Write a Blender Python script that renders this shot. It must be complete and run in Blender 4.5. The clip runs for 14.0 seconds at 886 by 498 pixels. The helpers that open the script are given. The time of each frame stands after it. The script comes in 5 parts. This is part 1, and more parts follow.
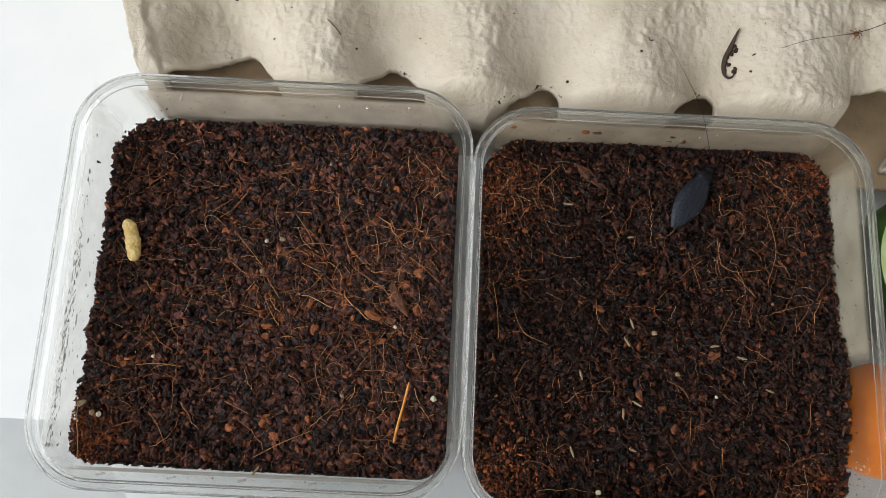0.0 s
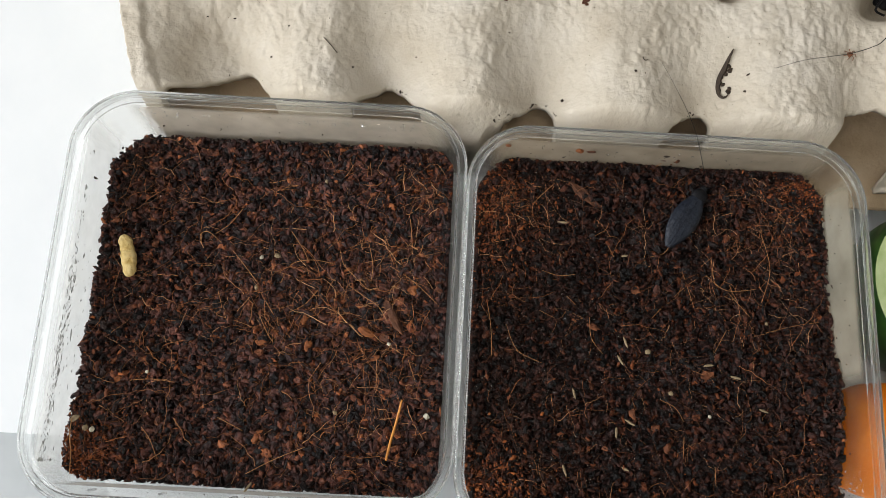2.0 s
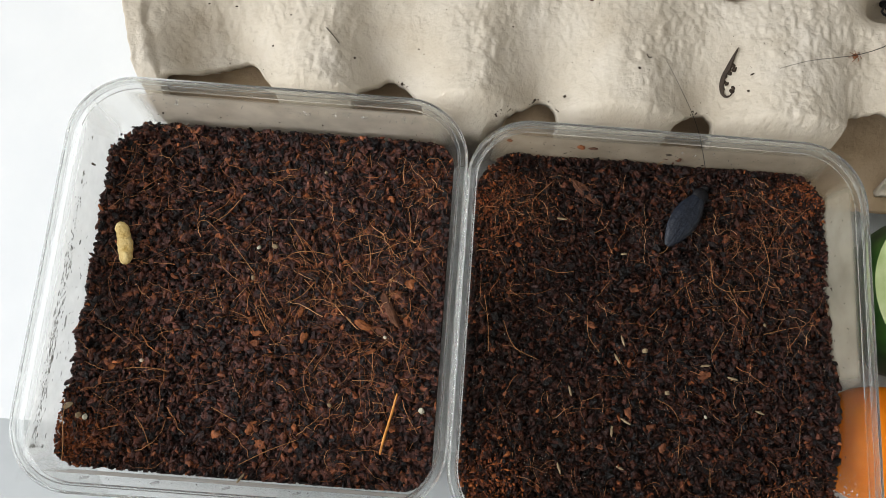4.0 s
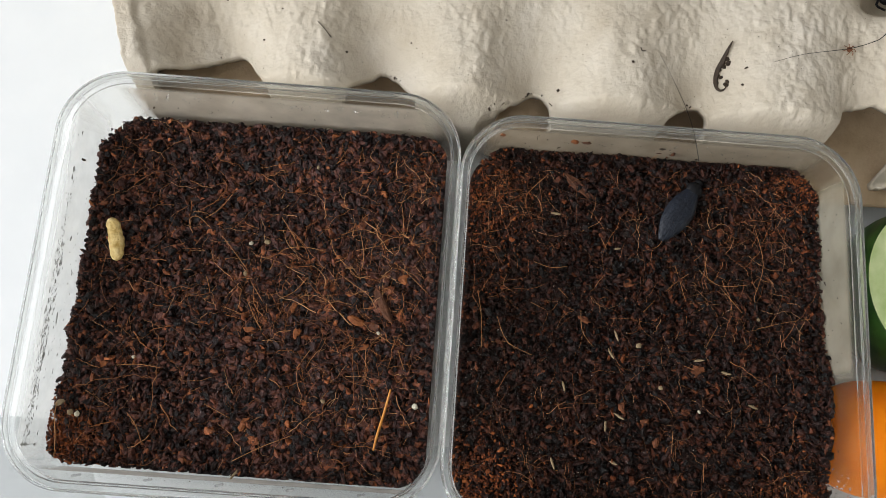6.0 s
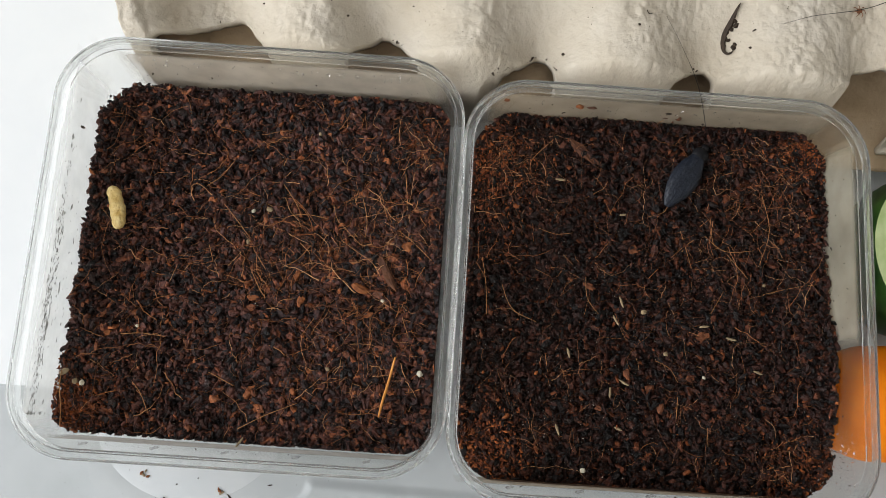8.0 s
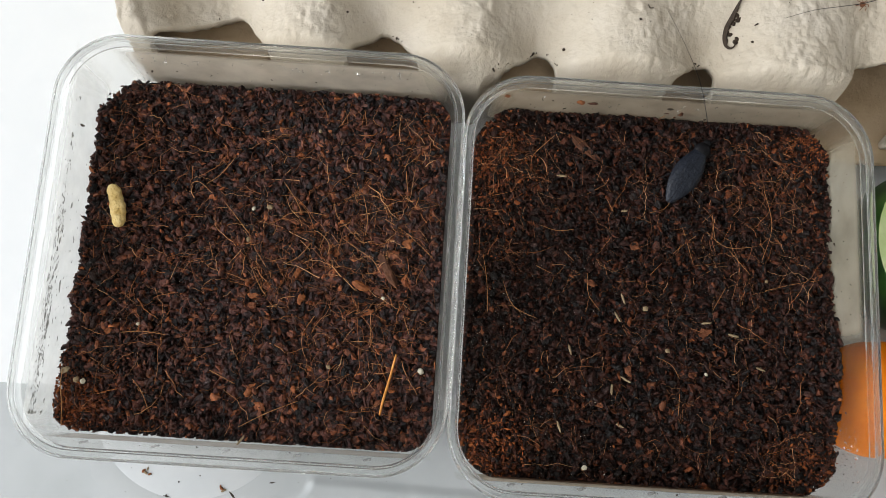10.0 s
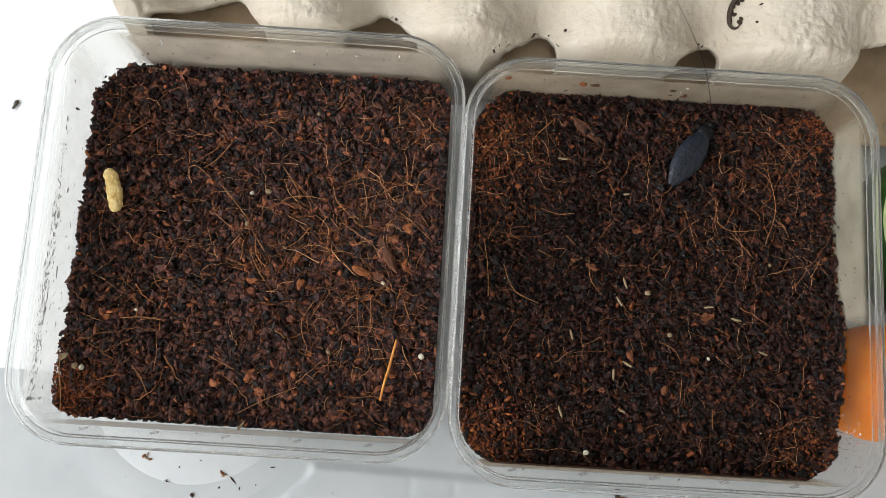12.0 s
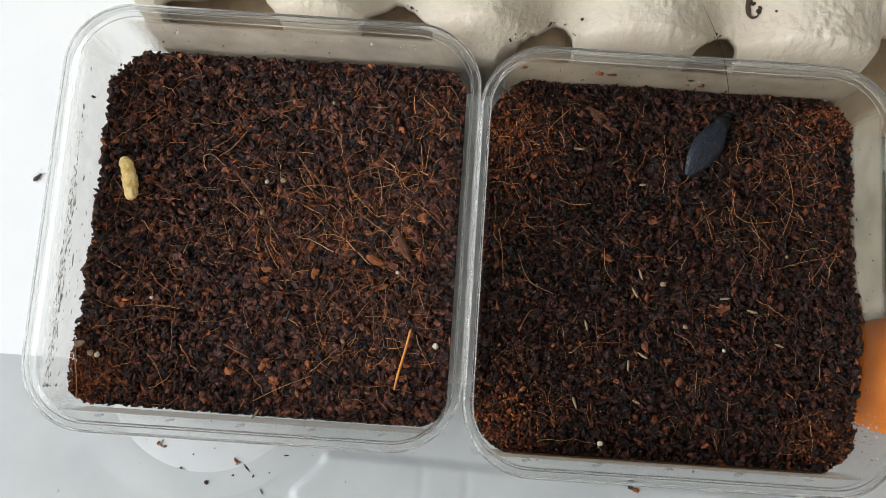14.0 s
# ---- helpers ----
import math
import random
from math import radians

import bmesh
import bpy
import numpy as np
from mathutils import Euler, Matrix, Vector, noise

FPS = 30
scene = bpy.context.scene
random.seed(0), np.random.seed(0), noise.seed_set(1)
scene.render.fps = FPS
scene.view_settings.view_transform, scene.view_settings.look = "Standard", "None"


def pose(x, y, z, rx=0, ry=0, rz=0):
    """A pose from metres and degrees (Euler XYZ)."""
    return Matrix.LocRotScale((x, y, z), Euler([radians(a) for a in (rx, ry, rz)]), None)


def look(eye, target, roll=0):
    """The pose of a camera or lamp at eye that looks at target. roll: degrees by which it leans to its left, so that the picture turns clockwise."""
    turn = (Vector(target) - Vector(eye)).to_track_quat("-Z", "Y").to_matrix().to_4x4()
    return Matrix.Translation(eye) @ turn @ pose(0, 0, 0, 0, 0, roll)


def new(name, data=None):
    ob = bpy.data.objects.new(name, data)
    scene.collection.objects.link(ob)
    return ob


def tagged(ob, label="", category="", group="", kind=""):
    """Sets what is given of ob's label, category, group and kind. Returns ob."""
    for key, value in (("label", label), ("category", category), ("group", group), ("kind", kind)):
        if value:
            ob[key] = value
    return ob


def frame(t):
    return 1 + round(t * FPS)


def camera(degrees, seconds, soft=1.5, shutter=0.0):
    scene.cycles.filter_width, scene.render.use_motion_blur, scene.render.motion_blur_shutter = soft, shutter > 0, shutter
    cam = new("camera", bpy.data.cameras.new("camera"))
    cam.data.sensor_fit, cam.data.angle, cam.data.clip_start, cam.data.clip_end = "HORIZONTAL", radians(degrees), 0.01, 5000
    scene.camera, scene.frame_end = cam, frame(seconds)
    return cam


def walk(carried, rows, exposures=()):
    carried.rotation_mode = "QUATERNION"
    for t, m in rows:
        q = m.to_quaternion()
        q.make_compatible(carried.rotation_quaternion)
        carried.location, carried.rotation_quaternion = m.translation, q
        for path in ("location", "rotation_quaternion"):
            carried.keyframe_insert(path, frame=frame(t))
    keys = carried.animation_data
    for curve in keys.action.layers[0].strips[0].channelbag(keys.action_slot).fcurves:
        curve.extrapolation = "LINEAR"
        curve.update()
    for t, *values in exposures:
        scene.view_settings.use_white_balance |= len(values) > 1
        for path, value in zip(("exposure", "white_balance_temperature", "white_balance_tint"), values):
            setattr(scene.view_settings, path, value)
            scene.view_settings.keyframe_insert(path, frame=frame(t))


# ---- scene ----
cam = camera(56.07, 14.0, 0.55)
PATH = [
    (0, (0.11751, -0.11336, 0.31372), (0.13625, 0.35903, -1.62960), 5.045),
    (0.5, (0.11752, -0.11263, 0.31373), (0.14392, 0.37327, -1.62616), 5.835),
    (1, (0.11902, -0.11248, 0.31397), (0.14612, 0.37978, -1.62431), 5.948),
    (1.5, (0.11964, -0.11366, 0.31389), (0.14270, 0.38166, -1.62366), 5.414),
    (2, (0.12088, -0.11230, 0.31488), (0.12718, 0.39233, -1.62040), 3.878),
    (2.5, (0.11976, -0.11310, 0.31415), (0.12778, 0.41050, -1.61608), 4.492),
    (3, (0.11965, -0.11294, 0.31358), (0.12580, 0.41187, -1.61633), 4.941),
    (3.5, (0.12082, -0.11280, 0.31345), (0.13455, 0.41450, -1.61574), 5.823),
    (3.7, (0.12082, -0.11238, 0.31347), (0.13142, 0.39095, -1.62214), 5.590),
    (5.8, (0.12123, -0.10956, 0.31278), (0.13630, 0.35597, -1.63223), 6.030),
    (6, (0.12143, -0.10966, 0.31286), (0.14546, 0.35723, -1.63173), 7.121),
    (6.5, (0.12148, -0.10907, 0.31335), (0.13747, 0.33080, -1.63761), 6.330),
    (7, (0.12194, -0.10947, 0.31274), (0.12651, 0.30340, -1.64418), 4.829),
    (7.5, (0.11988, -0.11048, 0.31202), (0.14636, 0.30220, -1.64477), 7.656),
    (8, (0.11989, -0.10913, 0.31103), (0.15131, 0.27914, -1.65067), 8.501),
    (8.5, (0.12205, -0.11026, 0.31199), (0.13602, 0.30160, -1.64509), 5.794),
    (9, (0.12133, -0.10846, 0.31085), (0.13997, 0.26185, -1.65448), 6.645),
    (11.5, (0.12108, -0.10772, 0.30973), (0.14291, 0.27520, -1.65315), 6.872),
    (12, (0.12112, -0.10631, 0.30807), (0.14412, 0.22130, -1.66478), 7.536),
    (12.5, (0.12049, -0.10591, 0.30712), (0.15474, 0.19020, -1.67054), 10.091),
    (13, (0.12032, -0.10711, 0.30738), (0.15487, 0.19765, -1.66896), 9.929),
    (13.5, (0.12053, -0.10537, 0.30747), (0.14233, 0.18524, -1.67119), 7.796),
    (14, (0.11945, -0.10628, 0.30744), (0.12108, 0.19550, -1.66966), 4.200),
]
walk(cam, [(t, look(eye, target, roll)) for t, eye, target, roll in PATH], exposures=((0, 0.0), (2.0, 0.05), (3.7, 0.06), (5.8, 0.0), (9.2, 0.0), (11.3, 0.20), (12.2, 0.20), (12.8, 0.14), (13.4, 0.10), (14.0, 0.06)))

# ---- light ----
# A room with one wide window to the left and a little behind the trays.
world = bpy.data.worlds.new("sky")
scene.world = world
world.use_nodes = True
wn = world.node_tree.nodes
sky = wn.new("ShaderNodeTexSky")
sky.sky_type = "NISHITA"
sky.sun_disc = False
sky.sun_elevation, sky.sun_rotation = radians(40), radians(120)
world.node_tree.links.new(sky.outputs["Color"], wn["Background"].inputs["Color"])
wn["Background"].inputs["Strength"].default_value = 0.1

WIN_Y0, WIN_Y1, WIN_Z0, WIN_Z1, WALL_W = -1.55, 0.40, 0.20, 1.50, -0.85
lamp = bpy.data.lights.new("window_light", "AREA")
lamp.shape, lamp.size, lamp.size_y = "RECTANGLE", WIN_Z1 - WIN_Z0, WIN_Y1 - WIN_Y0
lamp.energy, lamp.color = 37.0, (1.0, 0.998, 1.0)
window_light = new("window_light", lamp)
window_light.matrix_world = pose(WALL_W - 0.02, (WIN_Y0 + WIN_Y1) / 2, (WIN_Z0 + WIN_Z1) / 2, 0, -90, 0)


# ---- materials ----
def material(name, colour, rough=0.5, spec=0.5, metal=0.0):
    m = bpy.data.materials.new(name)
    m.use_nodes = True
    b = m.node_tree.nodes["Principled BSDF"]
    b.inputs["Base Color"].default_value = (*colour, 1)
    b.inputs["Roughness"].default_value = rough
    b.inputs["Specular IOR Level"].default_value = spec
    b.inputs["Metallic"].default_value = metal
    return m


def node(m, kind, **values):
    n = m.node_tree.nodes.new(kind)
    for k, v in values.items():
        n.inputs[k.replace("_", " ")].default_value = v
    return n


def link(m, a, out, b, inp):
    m.node_tree.links.new(a.outputs[out], b.inputs[inp])


def principled(m):
    return m.node_tree.nodes["Principled BSDF"]


def ramp(m, stops):
    r = m.node_tree.nodes.new("ShaderNodeValToRGB")
    el = r.color_ramp.elements
    while len(el) < len(stops):
        el.new(0.5)
    for e, (p, c) in zip(el, stops):
        e.position, e.color = p, (*c, 1)
    return r


def noise_of(m, scale, detail=4, rough=0.55, space="Object"):
    tc = m.node_tree.nodes.new("ShaderNodeTexCoord")
    n = node(m, "ShaderNodeTexNoise", Scale=scale, Detail=detail, Roughness=rough)
    link(m, tc, space, n, "Vector")
    return n


def add_bump(m, scale, strength, distance, detail=5, rough=0.6, first=None):
    n = noise_of(m, scale, detail, rough)
    b = node(m, "ShaderNodeBump", Strength=strength, Distance=distance)
    link(m, n, "Fac", b, "Height")
    if first:
        link(m, first, "Normal", b, "Normal")
    link(m, b, "Normal", principled(m), "Normal")
    return b


def mottled(name, stops, scale, rough=0.6, spec=0.4, bump=None, detail=5):
    m = material(name, stops[0][1], rough, spec)
    r = ramp(m, stops)
    link(m, noise_of(m, scale, detail), "Fac", r, "Fac")
    link(m, r, "Color", principled(m), "Base Color")
    if bump:
        add_bump(m, *bump)
    return m


def island_material(name, stops, rough, spec, bump, grain=0.5, clump=0.0):
    """Each loose piece takes its own shade; a fine grain and darker and lighter clumps run over it."""
    m = material(name, stops[0][1], rough, spec)
    g = m.node_tree.nodes.new("ShaderNodeNewGeometry")
    r = ramp(m, stops)
    link(m, g, "Random Per Island", r, "Fac")
    n = noise_of(m, 900, 3)
    mul = m.node_tree.nodes.new("ShaderNodeMix")
    mul.data_type, mul.blend_type = "RGBA", "MULTIPLY"
    mul.inputs["Factor"].default_value = grain
    gr = ramp(m, [(0.3, (0.45, 0.42, 0.4)), (0.7, (1.5, 1.45, 1.4))])
    link(m, n, "Fac", gr, "Fac")
    m.node_tree.links.new(r.outputs["Color"], mul.inputs[6])
    m.node_tree.links.new(gr.outputs["Color"], mul.inputs[7])
    # dark clumps of colour paint the shaded hollows between pieces
    clumpy = m.node_tree.nodes.new("ShaderNodeMix")
    clumpy.data_type, clumpy.blend_type = "RGBA", "MULTIPLY"
    clumpy.inputs["Factor"].default_value = clump
    clump_ramp = ramp(m, [(0.38, (0.30, 0.30, 0.34)), (0.62, (1.50, 1.46, 1.40))])
    link(m, noise_of(m, 280, 2), "Fac", clump_ramp, "Fac")
    m.node_tree.links.new(mul.outputs[2], clumpy.inputs[6])
    m.node_tree.links.new(clump_ramp.outputs["Color"], clumpy.inputs[7])
    m.node_tree.links.new(clumpy.outputs[2], principled(m).inputs["Base Color"])
    add_bump(m, *bump)
    return m


def clear_plastic(name, milky, tint=(0.96, 0.965, 0.96), rough=0.08, gloss=1.0, haze=(0.8, 0.81, 0.8), patch=False):
    """Thin clear polypropylene: it lets light through, scatters a little of it and shines."""
    m = bpy.data.materials.new(name)
    m.use_nodes = True
    t = m.node_tree
    t.nodes.remove(t.nodes["Principled BSDF"])
    out = t.nodes["Material Output"]
    clear = t.nodes.new("ShaderNodeBsdfTransparent")
    clear.inputs["Color"].default_value = (*tint, 1)
    milk = t.nodes.new("ShaderNodeBsdfDiffuse")
    milk.inputs["Color"].default_value = (*haze, 1)
    trans = t.nodes.new("ShaderNodeBsdfTranslucent")
    trans.inputs["Color"].default_value = (*haze, 1)
    shine = t.nodes.new("ShaderNodeBsdfGlossy")
    shine.inputs["Roughness"].default_value = rough
    face = t.nodes.new("ShaderNodeLayerWeight")
    face.inputs["Blend"].default_value = 0.5
    power = t.nodes.new("ShaderNodeMath")
    power.operation, power.inputs[1].default_value = "POWER", 4.0
    fres = t.nodes.new("ShaderNodeMapRange")
    fres.inputs["To Min"].default_value, fres.inputs["To Max"].default_value = 0.035 * gloss, 0.55 * gloss
    t.links.new(face.outputs["Facing"], power.inputs[0])
    t.links.new(power.outputs[0], fres.inputs["Value"])
    scat = t.nodes.new("ShaderNodeMixShader")
    scat.inputs[0].default_value = 0.5
    body = t.nodes.new("ShaderNodeMixShader")
    tc = t.nodes.new("ShaderNodeTexCoord")
    nz = t.nodes.new("ShaderNodeTexNoise")
    nz.inputs["Scale"].default_value, nz.inputs["Detail"].default_value = 60, 6
    rng = t.nodes.new("ShaderNodeMapRange")
    rng.inputs["From Min"].default_value, rng.inputs["From Max"].default_value = 0.3, 0.7
    rng.inputs["To Min"].default_value, rng.inputs["To Max"].default_value = milky * 0.7, milky * 1.3
    top = t.nodes.new("ShaderNodeMixShader")
    t.links.new(tc.outputs["Object"], nz.inputs["Vector"])
    t.links.new(nz.outputs["Fac"], rng.inputs["Value"])
    t.links.new(milk.outputs[0], scat.inputs[1])
    t.links.new(trans.outputs[0], scat.inputs[2])
    if patch:
        # the film thins out towards the edges of its patch, unevenly
        rng.inputs["To Min"].default_value = milky * 0.72
        product = rng.outputs[0]
        sep = t.nodes.new("ShaderNodeSeparateXYZ")
        t.links.new(tc.outputs["UV"], sep.inputs[0])
        for axis, width in (("X", 0.09), ("Y", 0.13)):
            tri = t.nodes.new("ShaderNodeMath")
            tri.operation, tri.inputs[1].default_value = "PINGPONG", 0.5
            t.links.new(sep.outputs[axis], tri.inputs[0])
            soft = t.nodes.new("ShaderNodeMapRange")
            soft.interpolation_type = "SMOOTHSTEP"
            soft.inputs["From Max"].default_value = width
            t.links.new(tri.outputs[0], soft.inputs["Value"])
            mul = t.nodes.new("ShaderNodeMath")
            mul.operation = "MULTIPLY"
            t.links.new(product, mul.inputs[0])
            t.links.new(soft.outputs[0], mul.inputs[1])
            product = mul.outputs[0]
        t.links.new(product, body.inputs[0])
    else:
        t.links.new(rng.outputs[0], body.inputs[0])
    t.links.new(clear.outputs[0], body.inputs[1])
    t.links.new(scat.outputs[0], body.inputs[2])
    t.links.new(fres.outputs[0], top.inputs[0])
    t.links.new(body.outputs[0], top.inputs[1])
    t.links.new(shine.outputs[0], top.inputs[2])
    t.links.new(top.outputs[0], out.inputs["Surface"])
    return m


M_WALL = mottled("plaster", [(0.3, (0.72, 0.71, 0.68)), (0.7, (0.78, 0.77, 0.75))], 3, 0.9, 0.2, (60, 0.2, 0.002))
M_WOOD = mottled("table_wood", [(0.3, (0.25, 0.15, 0.08)), (0.7, (0.36, 0.23, 0.13))], 9, 0.5, 0.4, (80, 0.2, 0.001))
M_FLOOR = mottled("room_floor_boards", [(0.3, (0.3, 0.22, 0.15)), (0.7, (0.4, 0.31, 0.22))], 4, 0.6, 0.4, (50, 0.2, 0.001))
M_LIT_FLOOR = mottled("lit_floor_white", [(0.3, (0.765, 0.795, 0.81)), (0.7, (0.80, 0.825, 0.835))], 40, 0.6, 0.3, (400, 0.1, 0.0003))
M_DISC = mottled("dull_white_plastic", [(0.3, (0.51, 0.54, 0.555)), (0.7, (0.57, 0.595, 0.605))], 40, 0.4, 0.4, (400, 0.1, 0.0003))
M_RING = mottled("pale_grey_plastic", [(0.3, (0.43, 0.458, 0.467)), (0.7, (0.485, 0.512, 0.52))], 40, 0.4, 0.4, (400, 0.1, 0.0003))
# grey darkened to paint the shade over the tub's front floor
M_TUB = mottled("grey_white_plastic", [(0.28, (0.385, 0.418, 0.425)), (0.5, (0.435, 0.465, 0.475)), (0.72, (0.475, 0.505, 0.515))], 26, 0.34, 0.5, (350, 0.05, 0.0004))
M_BOX = clear_plastic("clear_plastic", 0.018, (0.97, 0.97, 0.96), 0.08, 0.28)
M_LUG = clear_plastic("cloudy_plastic", 0.30, (0.9, 0.9, 0.9), 0.15, 0.6, (0.55, 0.56, 0.56))
M_RIM = bpy.data.materials.new("clear_plastic_rim")
M_RIM.use_nodes = True
rim_nodes = M_RIM.node_tree
rim_nodes.nodes.remove(rim_nodes.nodes["Principled BSDF"])
rim_glass = node(M_RIM, "ShaderNodeBsdfGlass", Color=(0.97, 0.975, 0.97, 1), Roughness=0.03, IOR=1.28)
rim_milk = node(M_RIM, "ShaderNodeBsdfTranslucent", Color=(0.8, 0.81, 0.8, 1))
rim_mix = node(M_RIM, "ShaderNodeMixShader", Fac=0.12)
rim_nodes.links.new(rim_glass.outputs[0], rim_mix.inputs[1])
rim_nodes.links.new(rim_milk.outputs[0], rim_mix.inputs[2])
rim_nodes.links.new(rim_mix.outputs[0], rim_nodes.nodes["Material Output"].inputs["Surface"])
M_DAMP = clear_plastic("damp_film", 0.92, (0.98, 0.975, 0.965), 0.2, 0.3, (0.66, 0.60, 0.51), True)
M_WHITE_HAZE = clear_plastic("white_haze_film", 0.62, (0.98, 0.98, 0.98), 0.25, 0.3, (0.80, 0.81, 0.80), True)
M_DAMP_BROWN = clear_plastic("brown_damp_film", 0.80, (0.97, 0.96, 0.94), 0.2, 0.3, (0.44, 0.375, 0.29), True)
M_SHADE_GREY = clear_plastic("grey_shade_film", 0.80, (0.97, 0.96, 0.95), 0.2, 0.3, (0.52, 0.485, 0.44), True)
M_TAN_FILM = clear_plastic("tan_film", 0.50, (0.97, 0.96, 0.93), 0.3, 0.2, (0.57, 0.52, 0.41), True)
M_SMEAR = clear_plastic("soil_smear", 0.95, (0.95, 0.93, 0.9), 0.35, 0.3, (0.13, 0.075, 0.045), True)
M_DROP = material("water_drop", (1, 1, 1), 0.02)
principled(M_DROP).inputs["Transmission Weight"].default_value = 1.0
principled(M_DROP).inputs["IOR"].default_value = 1.33

SOIL = [(0.0, (0.0046, 0.0033, 0.0036)), (0.30, (0.0135, 0.0072, 0.0069)), (0.50, (0.044, 0.0192, 0.0168)), (0.83, (0.084, 0.0325, 0.0236)),
        (0.955, (0.160, 0.056, 0.027)), (1.0, (0.28, 0.098, 0.036))]
M_SOIL = mottled("soil_base", [(0.3, (0.008, 0.005, 0.0045)), (0.7, (0.026, 0.012, 0.009))], 260, 0.85, 0.3, (500, 0.6, 0.001))
M_CHIP = island_material("coir_chips", SOIL, 0.45, 0.26, (1500, 0.8, 0.0007), 0.75, 0.90)
M_CHIP_FINE = island_material("fine_coir_chips", [(p, (0.49 * c[0], 0.42 * c[1], 0.36 * c[2])) for p, c in SOIL], 0.45, 0.24, (1500, 0.8, 0.0007), 0.75, 0.80)
# one wide damp patch of the finer coir is darker
damp_place = M_CHIP_FINE.node_tree.nodes.new("ShaderNodeTexCoord")
damp_shift = node(M_CHIP_FINE, "ShaderNodeVectorMath")
damp_shift.operation, damp_shift.inputs[1].default_value = "DISTANCE", (-0.034, 0.004, 0.039)
link(M_CHIP_FINE, damp_place, "Object", damp_shift, 0)
damp_edge = noise_of(M_CHIP_FINE, 60, 3)
damp_sum = node(M_CHIP_FINE, "ShaderNodeMath")
damp_sum.operation, damp_sum.inputs[1].default_value, = "MULTIPLY_ADD", 0.04
link(M_CHIP_FINE, damp_edge, "Fac", damp_sum, 0)
M_CHIP_FINE.node_tree.links.new(damp_shift.outputs["Value"], damp_sum.inputs[2])
damp_ramp = ramp(M_CHIP_FINE, [(0.030, (0.80, 0.79, 0.80)), (0.085, (0.96, 0.945, 0.93))])
link(M_CHIP_FINE, damp_sum, 0, damp_ramp, "Fac")
damp_mix = M_CHIP_FINE.node_tree.nodes.new("ShaderNodeMix")
damp_mix.data_type, damp_mix.blend_type = "RGBA", "MULTIPLY"
damp_mix.inputs["Factor"].default_value = 1.0
fine_colour = principled(M_CHIP_FINE).inputs["Base Color"]
M_CHIP_FINE.node_tree.links.new(fine_colour.links[0].from_socket, damp_mix.inputs[6])
M_CHIP_FINE.node_tree.links.new(damp_ramp.outputs["Color"], damp_mix.inputs[7])
M_CHIP_FINE.node_tree.links.new(damp_mix.outputs[2], fine_colour)
M_RUST = island_material("orange_coir", [(0.0, (0.04, 0.0115, 0.0055)), (0.5, (0.125, 0.034, 0.011)), (1.0, (0.26, 0.082, 0.022))], 0.7, 0.25, (1500, 0.7, 0.0003))
M_FLAKE = material("coir_flake", (0.1, 0.04, 0.02), 0.6, 0.3)
info = M_FLAKE.node_tree.nodes.new("ShaderNodeObjectInfo")
shade = ramp(M_FLAKE, [(0.0, (0.008, 0.005, 0.004)), (0.5, (0.026, 0.010, 0.007)), (0.82, (0.075, 0.024, 0.012)), (1.0, (0.19, 0.062, 0.024))])
link(M_FLAKE, info, "Random", shade, "Fac")
link(M_FLAKE, shade, "Color", principled(M_FLAKE), "Base Color")
add_bump(M_FLAKE, 1400, 0.8, 0.0005)
M_GLINT = material("glint_speck", (0.55, 0.52, 0.47), 0.35, 0.5)
M_FIBRE = island_material("coir_fibre", [(0.0, (0.045, 0.017, 0.009)), (0.4, (0.13, 0.047, 0.018)), (0.75, (0.36, 0.145, 0.050)), (1.0, (0.56, 0.32, 0.155))], 0.55, 0.35, (1500, 0.2, 0.0001), 0.3)


# ---- building helpers ----
def mesh_of(name, verts, faces, smooth=False):
    me = bpy.data.meshes.new(name)
    me.from_pydata([tuple(v) for v in verts], [], [tuple(int(i) for i in f) for f in faces])
    me.update()
    if smooth:
        me.polygons.foreach_set("use_smooth", [True] * len(me.polygons))
    return me


def part(name, data, mat, parent=None, label="", smooth=False, kind=""):
    """Links a bmesh or a mesh as one object, under a thing or a part."""
    if isinstance(data, bmesh.types.BMesh):
        me = bpy.data.meshes.new(name)
        bmesh.ops.recalc_face_normals(data, faces=data.faces)
        data.to_mesh(me)
        data.free()
        data = me
        if smooth:
            data.polygons.foreach_set("use_smooth", [True] * len(data.polygons))
    if mat and not data.materials:
        data.materials.append(mat)
    ob = new(name, data)
    if parent:
        ob.parent = parent
    return tagged(ob, label, kind=kind)


def box_bm(x0, y0, z0, x1, y1, z1, bevel=0.0):
    bm = bmesh.new()
    bmesh.ops.create_cube(bm, size=1, matrix=Matrix.Translation(((x0 + x1) / 2, (y0 + y1) / 2, (z0 + z1) / 2)) @ Matrix.Diagonal((x1 - x0, y1 - y0, z1 - z0, 1)))
    if bevel:
        bmesh.ops.bevel(bm, geom=list(bm.edges), offset=bevel, segments=3, affect="EDGES")
    return bm


def rounded_ring(hx, hy, r, z, n=9):
    """A rounded rectangle's points, counterclockwise."""
    pts = []
    for k, (sx, sy) in enumerate(((1, 1), (-1, 1), (-1, -1), (1, -1))):
        for i in range(n):
            a = radians(90 * k + 90 * i / (n - 1))
            pts.append((sx * (hx - r) + r * math.cos(a), sy * (hy - r) + r * math.sin(a), z))
    return pts


